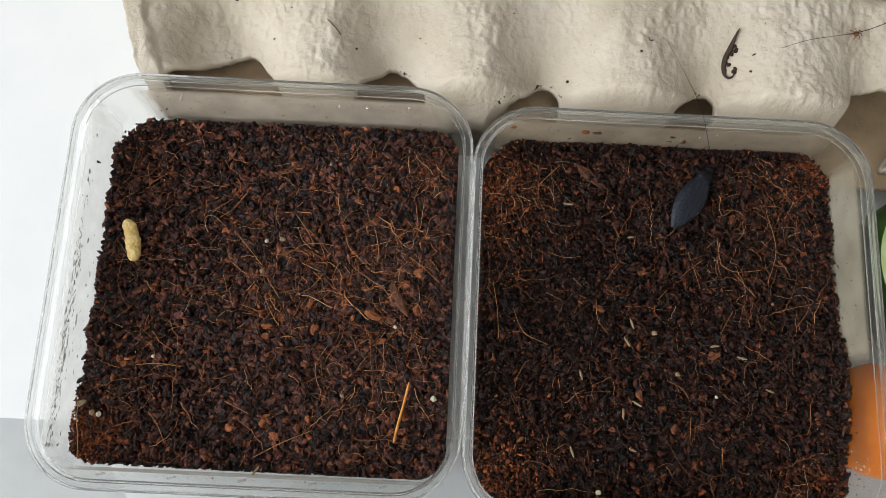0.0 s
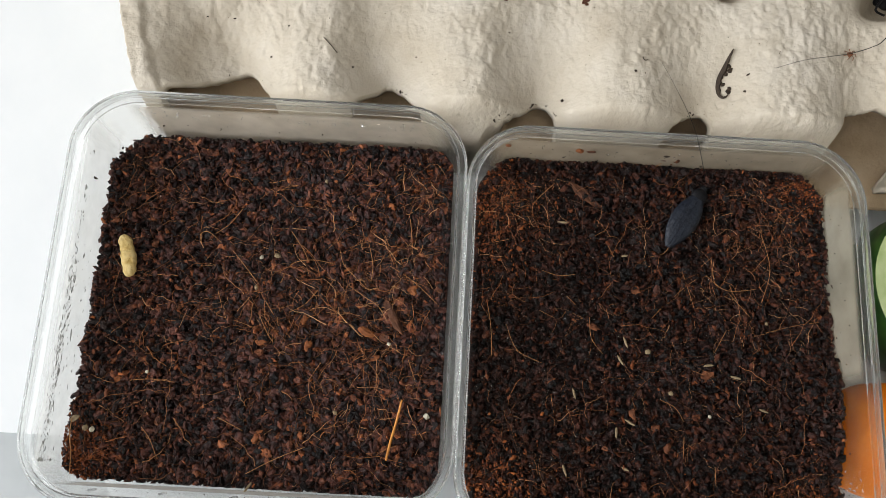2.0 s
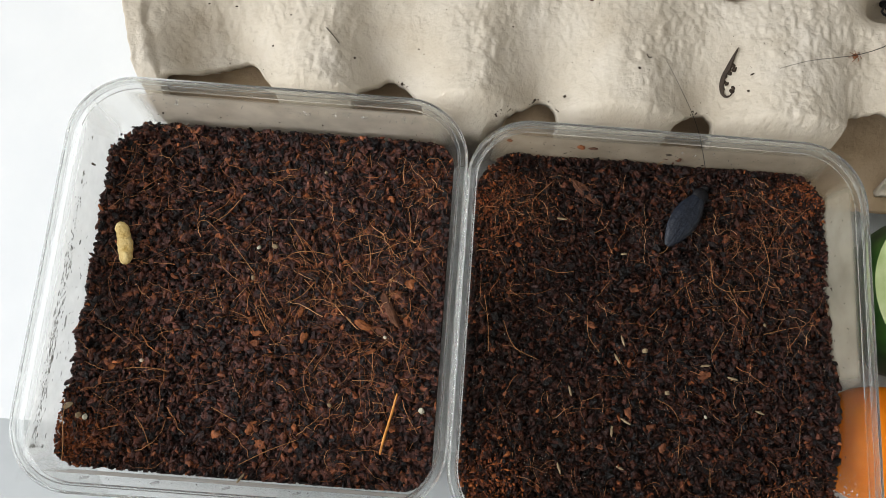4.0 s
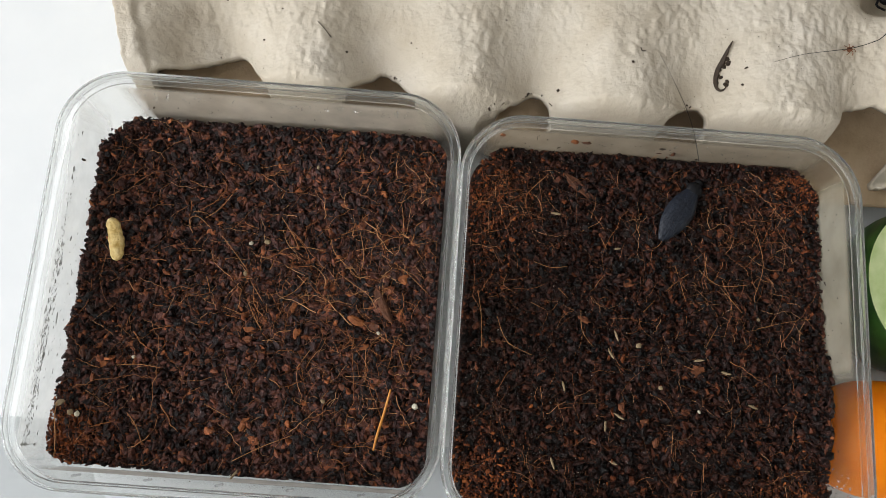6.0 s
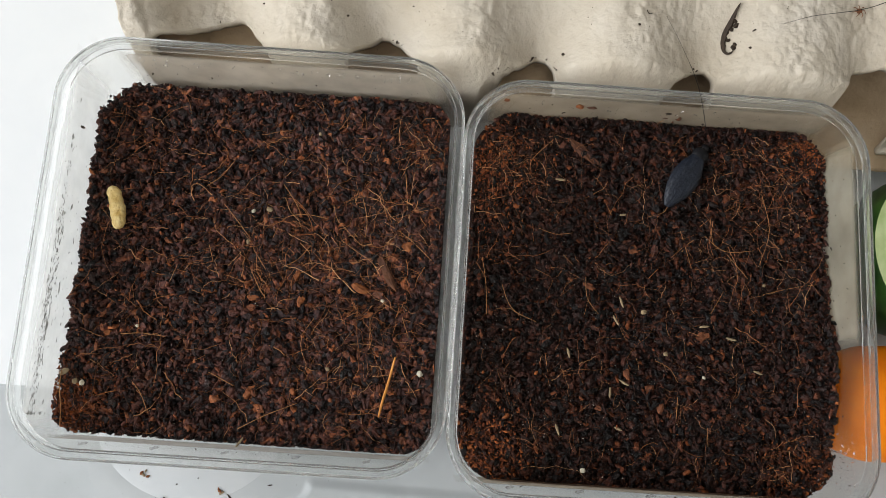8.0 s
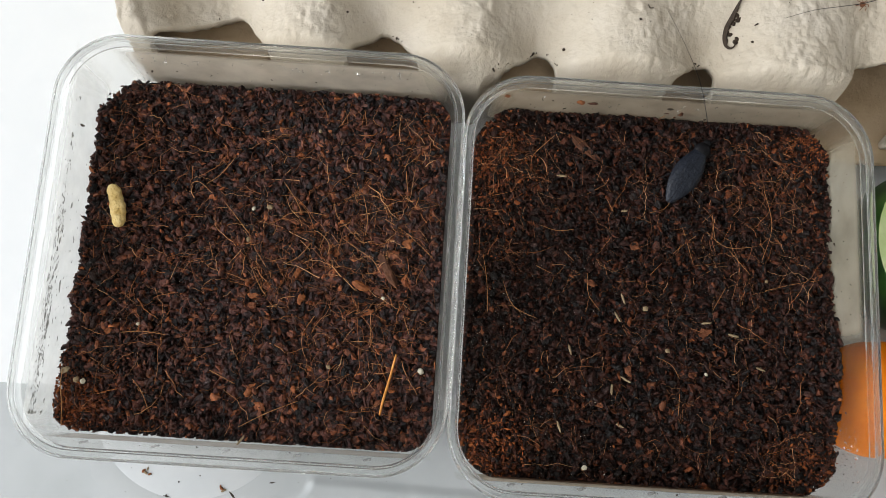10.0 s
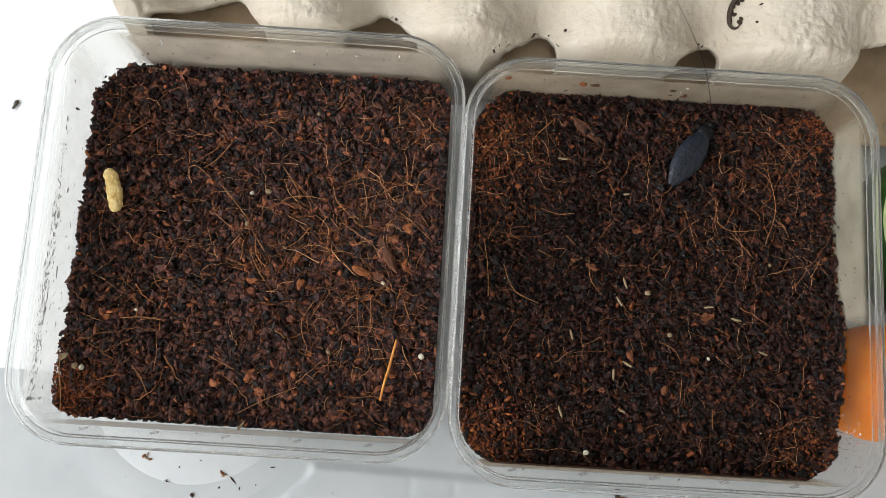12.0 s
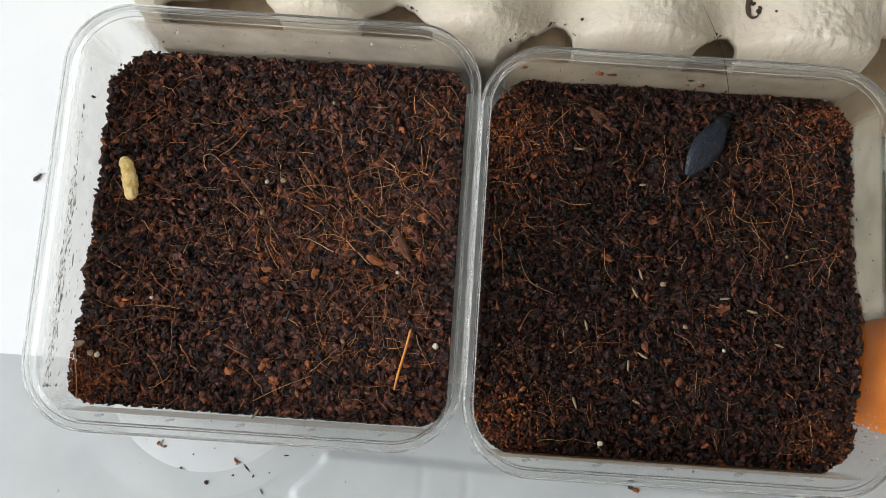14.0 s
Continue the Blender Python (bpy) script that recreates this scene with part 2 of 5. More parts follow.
def loft(rings, close_loop=False, cap_first=False, cap_last=False):
    n = len(rings[0])
    verts = [p for ring in rings for p in ring]
    faces = []
    m = len(rings)
    for k in range(m if close_loop else m - 1):
        a, b = k * n, ((k + 1) % m) * n
        for i in range(n):
            j = (i + 1) % n
            faces.append((a + i, a + j, b + j, b + i))
    if cap_first:
        faces.append(tuple(range(n))[::-1])
    if cap_last:
        faces.append(tuple((m - 1) * n + i for i in range(n)))
    return verts, faces


def tube(points, radii, sides=6):
    """A tapering tube along points, as vertices and faces."""
    verts, faces = [], []
    pts = [Vector(p) for p in points]
    for k, p in enumerate(pts):
        d = (pts[min(k + 1, len(pts) - 1)] - pts[max(k - 1, 0)]).normalized()
        side = d.cross(Vector((0.13, 0.27, 0.95))).normalized()
        up = side.cross(d)
        for i in range(sides):
            a = 2 * math.pi * i / sides
            verts.append(p + radii[k] * (math.cos(a) * side + math.sin(a) * up))
    for k in range(len(pts) - 1):
        for i in range(sides):
            j = (i + 1) % sides
            faces.append((k * sides + i, k * sides + j, (k + 1) * sides + j, (k + 1) * sides + i))
    faces.append(tuple(range(sides))[::-1])
    faces.append(tuple((len(pts) - 1) * sides + i for i in range(sides)))
    return verts, faces


def spline(points, n):
    """A smooth line through points."""
    P = [Vector(p) for p in points]
    out = []
    for k in range(len(P) - 1):
        a, b, c, d = P[max(k - 1, 0)], P[k], P[k + 1], P[min(k + 2, len(P) - 1)]
        for i in range(n):
            t = i / n
            out.append(0.5 * (2 * b + (c - a) * t + (2 * a - 5 * b + 4 * c - d) * t * t + (3 * b - a - 3 * c + d) * t ** 3))
    return out + [P[-1]]


def blob(rng, sx, sy, sz, rough=0.25, level=1):
    """A lumpy angular pebble or chip."""
    bm = bmesh.new()
    bmesh.ops.create_icosphere(bm, subdivisions=level, radius=1)
    for v in bm.verts:
        k = 1 + rng.uniform(-rough, rough)
        v.co = Vector((v.co.x * sx * k, v.co.y * sy * k, v.co.z * sz * k))
    return bm


# ---- the room ----
def build_room():
    x0, x1, y0, y1, z0, z1 = WALL_W, 2.1, -1.9, 1.9, -0.76, 1.95
    tagged(part("floor", box_bm(x0 - 0.1, y0 - 0.1, z0 - 0.1, x1 + 0.1, y1 + 0.1, z0), M_FLOOR), "plain brown board floor of the room", "floor", kind="structure")
    tagged(part("ceiling", box_bm(x0 - 0.1, y0 - 0.1, z1, x1 + 0.1, y1 + 0.1, z1 + 0.1), M_WALL), "plain white plaster ceiling", "ceiling", kind="structure")
    tagged(part("wall_north", box_bm(x0, y1, z0, x1, y1 + 0.1, z1), M_WALL), "plain white plaster wall", "wall", kind="structure")
    tagged(part("wall_south", box_bm(x0, y0 - 0.1, z0, x1, y0, z1), M_WALL), "plain white plaster wall", "wall", kind="structure")
    tagged(part("wall_east", box_bm(x1, y0 - 0.1, z0, x1 + 0.1, y1 + 0.1, z1), M_WALL), "plain white plaster wall", "wall", kind="structure")
    west = tagged(new("wall_west"), "plain white plaster wall with a wide window opening", "wall", kind="structure")
    for a in ((y0 - 0.1, z0, WIN_Y0, z1), (WIN_Y1, z0, y1 + 0.1, z1), (WIN_Y0, z0, WIN_Y1, WIN_Z0), (WIN_Y0, WIN_Z1, WIN_Y1, z1)):
        part("wall_panel", box_bm(x0 - 0.1, a[0], a[1], x0, a[2], a[3]), M_WALL, west)
    table = tagged(new("table"), "brown wooden table under the white plastic tub", "table")
    part("tabletop", box_bm(-0.5, -0.6, -0.036, 0.8, 0.6, -0.016, 0.003), M_WOOD, table)
    for x in (-0.45, 0.75):
        for y in (-0.55, 0.55):
            part("leg", box_bm(x - 0.025, y - 0.025, -0.76, x + 0.025, y + 0.025, -0.036, 0.003), M_WOOD, table)


build_room()


# ---- the white tub that everything stands in ----
def smooth_step(a, b, v):
    t = np.clip((v - a) / (b - a), 0, 1)
    return t * t * (3 - 2 * t)


def tub_panel(x, y):
    edge = 0.073 + 0.35 * np.maximum(0, y + 0.150) + 0.003 * np.sin(y * 260)
    return smooth_step(0.0, 0.004, x - edge) * smooth_step(-0.1345, -0.139, y + 0.03 * (x - 0.1))


def tub_height(x, y):
    """The moulded bottom: level at the back, falling off gently in front, with a round foot and a raised panel."""
    d = np.maximum(0.0, -0.108 - y)
    z = -0.03 * (np.sqrt(d * d + 0.006 ** 2) - 0.006)
    rad = np.hypot(x - 0.0380, y + 0.1088)
    z = z * smooth_step(0.038, 0.052, rad) - 0.0006 * (1 - smooth_step(0.036, 0.050, rad)) * smooth_step(-0.100, -0.112, y)
    panel = tub_panel(x, y)
    z = z + 0.0011 * panel
    z = z - 0.00022 * np.exp(-((x - 0.118) / 0.0016) ** 2) * panel - 0.0002 * np.exp(-((x - 0.134) / 0.0014) ** 2) * panel
    return z


def build_tub():
    X0, X1, Y0, Y1 = -0.17, 0.46, -0.30, 0.30
    xs = np.concatenate([np.linspace(X0, -0.06, 12)[:-1], np.linspace(-0.06, 0.30, 401), np.linspace(0.30, X1, 14)[1:]])
    ys = np.concatenate([np.linspace(Y0, -0.19, 10)[:-1], np.linspace(-0.19, -0.09, 160), np.linspace(-0.09, Y1, 26)[1:]])
    gx, gy = np.meshgrid(xs, ys)
    gz = tub_height(gx, gy)
    n, m = len(xs), len(ys)
    verts = np.stack([gx.ravel(), gy.ravel(), gz.ravel()], 1)
    faces = [(j * n + i, j * n + i + 1, (j + 1) * n + i + 1, (j + 1) * n + i) for j in range(m - 1) for i in range(n - 1)]
    tub = tagged(new("storage_tub"), "wide white plastic tub with a moulded bottom, on the table", "plastic tub")
    part("tub_bottom", mesh_of("tub_bottom", verts, faces, True), M_TUB, tub)
    # a flat white disc with a duller ring round it is moulded into the bottom
    for name, mat, label, radii in (("foot_disc", M_DISC, "round white moulded foot", ((0.0372, -0.0004), (0.0350, -0.00005), (0.020, 0.0), (0.0005, 0.0))),
                                    ("foot_ring", M_RING, "dull ring round the moulded foot", ((0.0462, -0.0006), (0.0418, -0.00036), (0.0392, -0.00036), (0.0366, -0.0005)))):
        v = [(0.0380 + r * math.cos(a), -0.1088 + r * math.sin(a), z) for r, z in radii for a in (2 * math.pi * i / 72 for i in range(72))]
        f = [(k * 72 + i, k * 72 + (i + 1) % 72, (k + 1) * 72 + (i + 1) % 72, (k + 1) * 72 + i) for k in range(3) for i in range(72)]
        part(name, mesh_of(name, v, f + ([tuple(216 + i for i in range(72))] if mat is M_DISC else []), True), mat, tub, label)
    cx, cy, hx, hy = (X0 + X1) / 2, (Y0 + Y1) / 2, (X1 - X0) / 2, (Y1 - Y0) / 2
    prof = [(0.000, -0.016), (-0.006, 0.028), (-0.009, 0.028), (-0.009, 0.031), (-0.002, 0.031), (0.004, -0.016)]
    rings = [[(cx + p[0], cy + p[1], p[2]) for p in rounded_ring(hx - d, hy - d, 0.05, z, 7)] for d, z in prof]
    part("tub_wall", mesh_of("tub_wall", *loft(rings, True)), M_TUB, tub)


build_tub()


def build_lit_floor():
    """An added white sheet standing for the lit back of the tub's bottom."""
    bm = box_bm(-0.16, -0.1088, -0.0002, 0.45, 0.29, 0.0006, 0.0002)
    tagged(part("lit_floor_sheet", bm, M_LIT_FLOOR), "added thin white sheet standing for the brightly lit tub floor", "liner sheet")


build_lit_floor()


# ---- the two clear boxes ----
BOX = 0.1280
LONG = Matrix.Diagonal((1, 1.0155, 1, 1))  # the boxes are a little deeper than wide


def clear_box(name_label, x, y, turn):
    box = tagged(new("food_box"), name_label, "plastic box", "clear boxes")
    box.matrix_basis = pose(x, y, 0.0012, 0, 0, turn) @ LONG
    h, R = BOX / 2, 0.0205
    # down the outside, up the inside, with a stacking ledge under the rim
    wall = [(0.0075, 0.0), (0.0060, 0.0012), (0.0036, 0.030), (0.0031, 0.0522), (0.0027, 0.0534), (0.0026, 0.0597),
            (0.0031, 0.0597), (0.0032, 0.0538), (0.0037, 0.0527), (0.0041, 0.030), (0.0065, 0.0020), (0.0077, 0.0008)]
    rings = [rounded_ring(h - d, h - d, max(0.0085, R - d - 0.0100 * max(0.0, (0.0534 - z) / 0.0534) ** 0.5), z, 11) for d, z in wall]
    v, f = loft(rings, False, True, True)
    me = mesh_of("box_wall", v, f, True)
    me.set_sharp_from_angle(angle=radians(30))
    body = part("box_wall", me, M_BOX, box)
    # a thin flange turned down over the outside, with softly rounded edges
    rim = [(0.0000, 0.0588), (0.0000, 0.0624), (0.0003, 0.0629), (0.0008, 0.0631), (0.0016, 0.0629), (0.0023, 0.0629), (0.0028, 0.0630), (0.0032, 0.0625), (0.0032, 0.0598),
           (0.0026, 0.0598), (0.0026, 0.0617), (0.0023, 0.0621), (0.0009, 0.0621), (0.0006, 0.0617), (0.0006, 0.0588)]
    bm = bmesh.new()
    me = mesh_of("rim", *loft([rounded_ring(h - d, h - d, R - d, z, 14) for d, z in rim], True), True)
    bm.from_mesh(me)
    bmesh.ops.recalc_face_normals(bm, faces=bm.faces)
    bm.to_mesh(me)
    bm.free()
    me.set_sharp_from_angle(angle=radians(50))
    ring = part("rim", me, M_RIM, box)
    ring.visible_shadow = False
    lug = None
    for k in range(5):
        if not lug:
            bm = box_bm(-0.0013, 0, 0.0508, 0.0013, 0.0007, 0.0532, 0.0003)
            lug = part("stacking_lug", bm, M_LUG, body)
        ob = lug if k == 0 else part("stacking_lug", lug.data, None, body)
        ob.matrix_basis = pose(-0.0435 + 0.0212 * k, -h + 0.0039, 0, 0, 0, 14)
    return box


def wall_of(box):
    return next(c for c in box.children if c.name.startswith("box_wall"))


def wall_film(box, side, z0, z1, a0, a1, mat, label, inset=0.0045):
    """A patch of film on the inside of one wall: side 0 east, 1 north, 2 west, 3 south."""
    h, v, f = BOX / 2, [], []
    for k in range(9):
        for j in range(3):
            z = z0 + (z1 - z0) * j / 2
            p = Vector((h - inset - 0.0002 * (mat is M_SMEAR) + 0.0006 * (z - 0.030) / 0.025, a0 + (a1 - a0) * k / 8, z))
            v.append(Matrix.Rotation(radians(90 * side), 3, "Z") @ p)
    f = [(3 * k + j, 3 * k + j + 1, 3 * k + j + 4, 3 * k + j + 3) for k in range(8) for j in range(2)]
    me = mesh_of("damp_film", v, f, True)
    uv = me.uv_layers.new(name="patch")
    for loop in me.loops:
        uv.data[loop.index].uv = ((loop.vertex_index // 3) / 8, (loop.vertex_index % 3) / 2)
    part("damp_film", me, mat, wall_of(box), label)


BOX_L = (0.0641, -0.0640, 0.0)
BOX_R = (0.1922, -0.0686, 0.0)
box_l = clear_box("clear square plastic food box full of dark coir", *BOX_L)
box_r = clear_box("clear square plastic food box with finer dark coir, beside another", *BOX_R)
wall_film(box_l, 1, 0.032, 0.0600, -0.062, 0.050, M_DAMP, "misty damp film on the wall")
wall_film(box_r, 1, 0.032, 0.0610, -0.061, 0.061, M_DAMP_BROWN, "brownish film on the wall")
# added hazy sheet that whitens this wall and hides the floor edge behind
wall_film(box_l, 2, 0.030, 0.0597, -0.062, 0.062, M_WHITE_HAZE, "added white haze film on the wall")
# grey sheet painting the dim shade of the soil behind this wall
wall_film(box_l, 3, 0.034, 0.0530, -0.060, 0.060, M_SHADE_GREY, "greyish film painting the dim strip along the wall", 0.0058)
wall_film(box_r, 3, 0.0380, 0.0475, -0.052, 0.052, M_SMEAR, "brown smear of wet coir on the wall", 0.0057)
wall_film(box_r, 3, 0.0340, 0.0545, -0.060, 0.060, M_DAMP_BROWN, "brownish film on the wall", 0.0056)
# tan translucent sheet over the back part of this wall
wall_film(box_r, 0, 0.030, 0.0610, -0.013, 0.056, M_TAN_FILM, "brownish film on the wall")


# ---- coir substrate ----
ICO = bmesh.new()
bmesh.ops.create_icosphere(ICO, subdivisions=1, radius=1)
ICO_V = np.array([tuple(v.co) for v in ICO.verts])
ICO_F = np.array([[v.index for v in f.verts] for f in ICO.faces])
ICO.free()


def inside(px, py, half, r):
    dx, dy = np.maximum(np.abs(px) - (half - r), 0), np.maximum(np.abs(py) - (half - r), 0)
    return np.hypot(dx, dy) <= r


def chips_mesh(name, rng, centres, size, flat=0.50, lumpy=0.42, wall=None, wide=(0.26, 0.74)):
    """Many small angular chips in one mesh."""
    n = len(centres)
    s = size[:, None] * np.stack([np.ones(n), rng.uniform(*wide, n), rng.uniform(0.7, 1.3, n) * flat], 1)
    v = ICO_V[None] * (1 + rng.uniform(-lumpy, lumpy, (n, len(ICO_V), 1))) * s[:, None]
    yaw, tilt, roll = rng.uniform(0, 2 * np.pi, n), rng.normal(0, 0.45, n), rng.normal(0, 0.45, n)
    c, t = np.cos(tilt)[:, None], np.sin(tilt)[:, None]
    x, z = v[..., 0] * c + v[..., 2] * t, -v[..., 0] * t + v[..., 2] * c
    y = v[..., 1]
    c, t = np.cos(roll)[:, None], np.sin(roll)[:, None]
    y, z = y * c - z * t, y * t + z * c
    c, t = np.cos(yaw)[:, None], np.sin(yaw)[:, None]
    x, y = x * c - y * t, x * t + y * c
    verts = (np.stack([x, y, z], -1) + centres[:, None]).reshape(-1, 3)
    if wall:
        # chips press flat against the box wall
        half, r = wall
        lim = half - r
        d = np.maximum(np.abs(verts[:, :2]) - lim, 0)
        far = np.hypot(d[:, 0], d[:, 1])
        k = np.where(far > r, r / np.maximum(far, 1e-9), 1)[:, None]
        verts[:, :2] = np.sign(verts[:, :2]) * (np.minimum(np.abs(verts[:, :2]), lim) + d * k)
    faces = (ICO_F[None] + (np.arange(n) * len(ICO_V))[:, None, None]).reshape(-1, 3)
    me = bpy.data.meshes.new(name)
    me.from_pydata(verts.tolist(), [], faces.tolist())
    me.polygons.foreach_set("use_smooth", [lumpy < 0.1] * len(me.polygons))
    me.update()
    return me


def fibres_mesh(name, rng, starts, lengths, radius, lift=0.0012):
    """Many fine curved hairs in one mesh, three-sided."""
    verts, faces = [], []
    K = 8
    for (x, y, z), L, r in zip(starts, lengths, radius):
        a = rng.uniform(0, 2 * np.pi)
        bend, wig = rng.normal(0, 1.1), rng.normal(0, 0.26, K)
        p, pts = np.array([x, y, z]), []
        tilt = rng.normal(0, 0.10)
        for k in range(K):
            pts.append(p.copy())
            aa = a + bend * k / K + wig[k]
            p = p + L / (K - 1) * np.array([np.cos(aa), np.sin(aa), tilt])
        pts = np.clip(np.array(pts), (-0.0596, -0.0596, -1), (0.0596, 0.0596, 1))
        over = np.maximum(np.abs(pts[:, :2]) - 0.0435, 0)
        far = np.hypot(over[:, 0], over[:, 1])
        pts[:, :2] = np.sign(pts[:, :2]) * (np.minimum(np.abs(pts[:, :2]), 0.0435) + over * np.where(far > 0.0150, 0.0150 / np.maximum(far, 1e-9), 1)[:, None])
        pts[:, 2] = z + lift * np.sin(np.linspace(0, np.pi, K)) * rng.uniform(0, 1) + tilt * L * 0.3 * np.linspace(-1, 1, K)
        base = len(verts)
        d = np.gradient(pts, axis=0)
        side = np.stack([-d[:, 1], d[:, 0], 0 * d[:, 0]], 1)
        side /= np.linalg.norm(side, axis=1)[:, None] + 1e-9
        for k in range(K):
            rr = r * (1.0 - 0.6 * k / K)
            verts += [pts[k] + side[k] * rr, pts[k] - side[k] * rr, pts[k] + np.array([0, 0, 1.3 * rr])]
        for k in range(K - 1):
            for i in range(3):
                j = (i + 1) % 3
                faces.append((base + 3 * k + i, base + 3 * k + j, base + 3 * k + 3 + j, base + 3 * k + 3 + i))
    me = bpy.data.meshes.new(name)
    me.from_pydata([tuple(v) for v in verts], [], faces)
    me.update()
    return me


def scatter(rng, n, half, r):
    out = np.zeros((0, 2))
    while len(out) < n:
        p = rng.uniform(-half, half, (n, 2))
        out = np.concatenate([out, p[inside(p[:, 0], p[:, 1], half, r)]])
    return out[:n]


SOIL_Z = 0.0385
RAISED = 0.002  # the finer coir stands a little higher in its box


def soil_height(x, y, seed, bank):
    z = np.zeros(len(x))
    for k, (s, a) in enumerate(((60, 0.0007), (140, 0.0006), (330, 0.0004))):
        z += a * np.sin(s * x + seed + 1.3 * k) * np.cos(s * 0.93 * y + 2.1 * seed + k)
    # coir may be banked up against the back and one side wall
    return SOIL_Z + z + bank * (0.0030 * smooth_step(0.044, 0.060, y) + (0.0014 + 0.0042 * np.exp(-((y + 0.018) / 0.020) ** 2)) * smooth_step(0.040, 0.059, x))


def heaps(rng, p, size):
    """Small uneven heaps and hollows, about -1 to 1."""
    out = np.zeros(len(p))
    for _ in range(9):
        a, w = rng.uniform(0, 2 * np.pi), 2 * np.pi / (size * rng.uniform(0.7, 1.5))
        out += np.sin(w * (p[:, 0] * np.cos(a) + p[:, 1] * np.sin(a)) + rng.uniform(0, 6.3))
    return out / 3.6


def bay(y, seed, depth):
    """How far the ragged edge of the coir stands back from one wall."""
    return 0.0002 + depth * (1 + 0.5 * np.sin(290 * y + seed) + 0.35 * np.sin(760 * y + 2 * seed) + 0.3 * np.sin(1650 * y + 3 * seed)).clip(0)


def substrate(label, place, seed, chips, size, fibres, rust, clusters, lift=0.0, chip_mat=M_CHIP, specks=(), flake_size=0.85, hair=0.00007, ragged=1, coarse=0.0, deep=1.0, forward=0.0, cut=0.006, corner_r=0.0118, slack=0.0010, bank=0.0, notch=0.0004, strand=0.0066):
    """The coir in one box: a dark body, chips, finer orange dust and fibres, in the box's own space."""
    rng = np.random.default_rng(seed)
    thing = tagged(new("coir_substrate"), label, "coir")
    thing.matrix_basis = pose(place[0], place[1] + forward, 0.0012 + lift, 0, 0, place[2]) @ Matrix.Diagonal((1, deep, 1, 1))
    half, R = BOX / 2 - 0.0046, corner_r
    corner = 2 * half - cut  # the coir has slid out of one back corner
    levels = [(0.0030, 0.0025), (0.0012, 0.012), (0.0003, 0.030), (0.0, SOIL_Z - 0.0010)]
    rings = [rounded_ring(half - d, half - d, R, z, 9) for d, z in levels]
    bm = bmesh.new()
    v, f = loft(rings, False, True, False)
    bv = [bm.verts.new((p[0] - ragged * slack * max(0, ragged * p[0] / half) ** 3, p[1], p[2])) for p in v]
    for q in f:
        bm.faces.new([bv[i] for i in q])
    last = bv[-len(rings[0]):]
    for k in range(1, 26):
        s = 1 - k / 26
        ring = []
        for p in rings[-1]:
            x, y = (p[0] - ragged * slack * max(0, ragged * p[0] / half) ** 3) * s, (p[1]) * s
            ring.append(bm.verts.new((x, y, float(soil_height(np.array([x]), np.array([y]), seed, bank)[0]) - 0.001)))
        for i in range(len(ring)):
            j = (i + 1) % len(ring)
            bm.faces.new((last[i], last[j], ring[j], ring[i]))
        last = ring
    bm.faces.new(last)
    for q in bm.verts:
        over = max(0.0, q.co.y - q.co.x - corner)
        q.co.x, q.co.y = q.co.x + over / 2, q.co.y - over / 2
    part("soil_body", bm, M_SOIL, thing, smooth=True)
    reach = BOX / 2 - 0.0043
    p = scatter(rng, chips, reach, R)
    p = p[(ragged * p[:, 0] < reach - bay(p[:, 1], seed, notch)) & (p[:, 1] - p[:, 0] < corner + rng.normal(0, 0.0007, len(p)))]
    chips = len(p)
    s = size * np.exp(rng.normal(0, 0.40, chips)) * (1 + coarse * smooth_step(-0.035, 0.010, p[:, 0]))
    z = soil_height(p[:, 0], p[:, 1], seed, bank) + rng.uniform(-0.0016, 0.0014, chips) + 0.0007 * np.clip(heaps(rng, p, 0.0055), -1.3, 0.9)
    part("chips", chips_mesh("chips", rng, np.column_stack([p, z]), np.minimum(s, 0.0019), wall=(reach + 0.0003, R)), chip_mat, thing, kind="stuff")
    # fine crumbs packed against the wall
    n = 8000
    side, run, z = rng.integers(0, 4, n), rng.uniform(-reach, reach, n), rng.uniform(-0.0024, 0.0011, n)
    depth = reach - np.abs(rng.normal(0, 0.0007, n))
    depth = depth - np.where((side == 0) == (ragged > 0), bay(run, seed, notch) + np.abs(rng.normal(0, 0.0009, n)), 0)
    ex = np.where(side % 2 == 0, np.where(side == 0, depth, -depth), run)
    ey = np.where(side % 2 == 1, np.where(side == 1, depth, -depth), run)
    keep = inside(ex, ey, reach + 0.0002, R) & (ragged * ex < reach - bay(ey, seed, notch)) & (ey - ex < corner)
    e = np.column_stack([ex, ey, soil_height(ex, ey, seed, bank) + z])[keep]
    part("edge_crumbs", chips_mesh("edge_crumbs", rng, e, 0.0006 * np.exp(rng.normal(0, 0.35, len(e))), 0.6, wall=(reach + 0.0003, R)), chip_mat, thing, kind="stuff")
    pts = []
    for cx, cy, spread, n in rust:
        q = rng.normal(0, spread, (n, 2)) + (cx, cy)
        pts.append(q[inside(q[:, 0], q[:, 1], reach, R)])
    q = np.concatenate(pts)
    z = soil_height(q[:, 0], q[:, 1], seed, bank) + rng.uniform(0.0002, 0.0018, len(q))
    part("orange_crumbs", chips_mesh("orange_crumbs", rng, np.column_stack([q, z]), 0.00043 * np.exp(rng.normal(0, 0.4, len(q))), wall=(reach + 0.0003, R)), M_RUST, thing, kind="stuff")
    q = scatter(rng, fibres, reach - 0.004, R)
    pts = [q]
    for cx, cy, spread, n in clusters:
        c = rng.normal(0, spread, (n, 2)) + (cx, cy)
        pts.append(c[inside(c[:, 0], c[:, 1], reach - 0.005, R)])
    q = np.concatenate(pts)
    z = soil_height(q[:, 0], q[:, 1], seed, bank) + rng.uniform(0.0009, 0.0022, len(q))
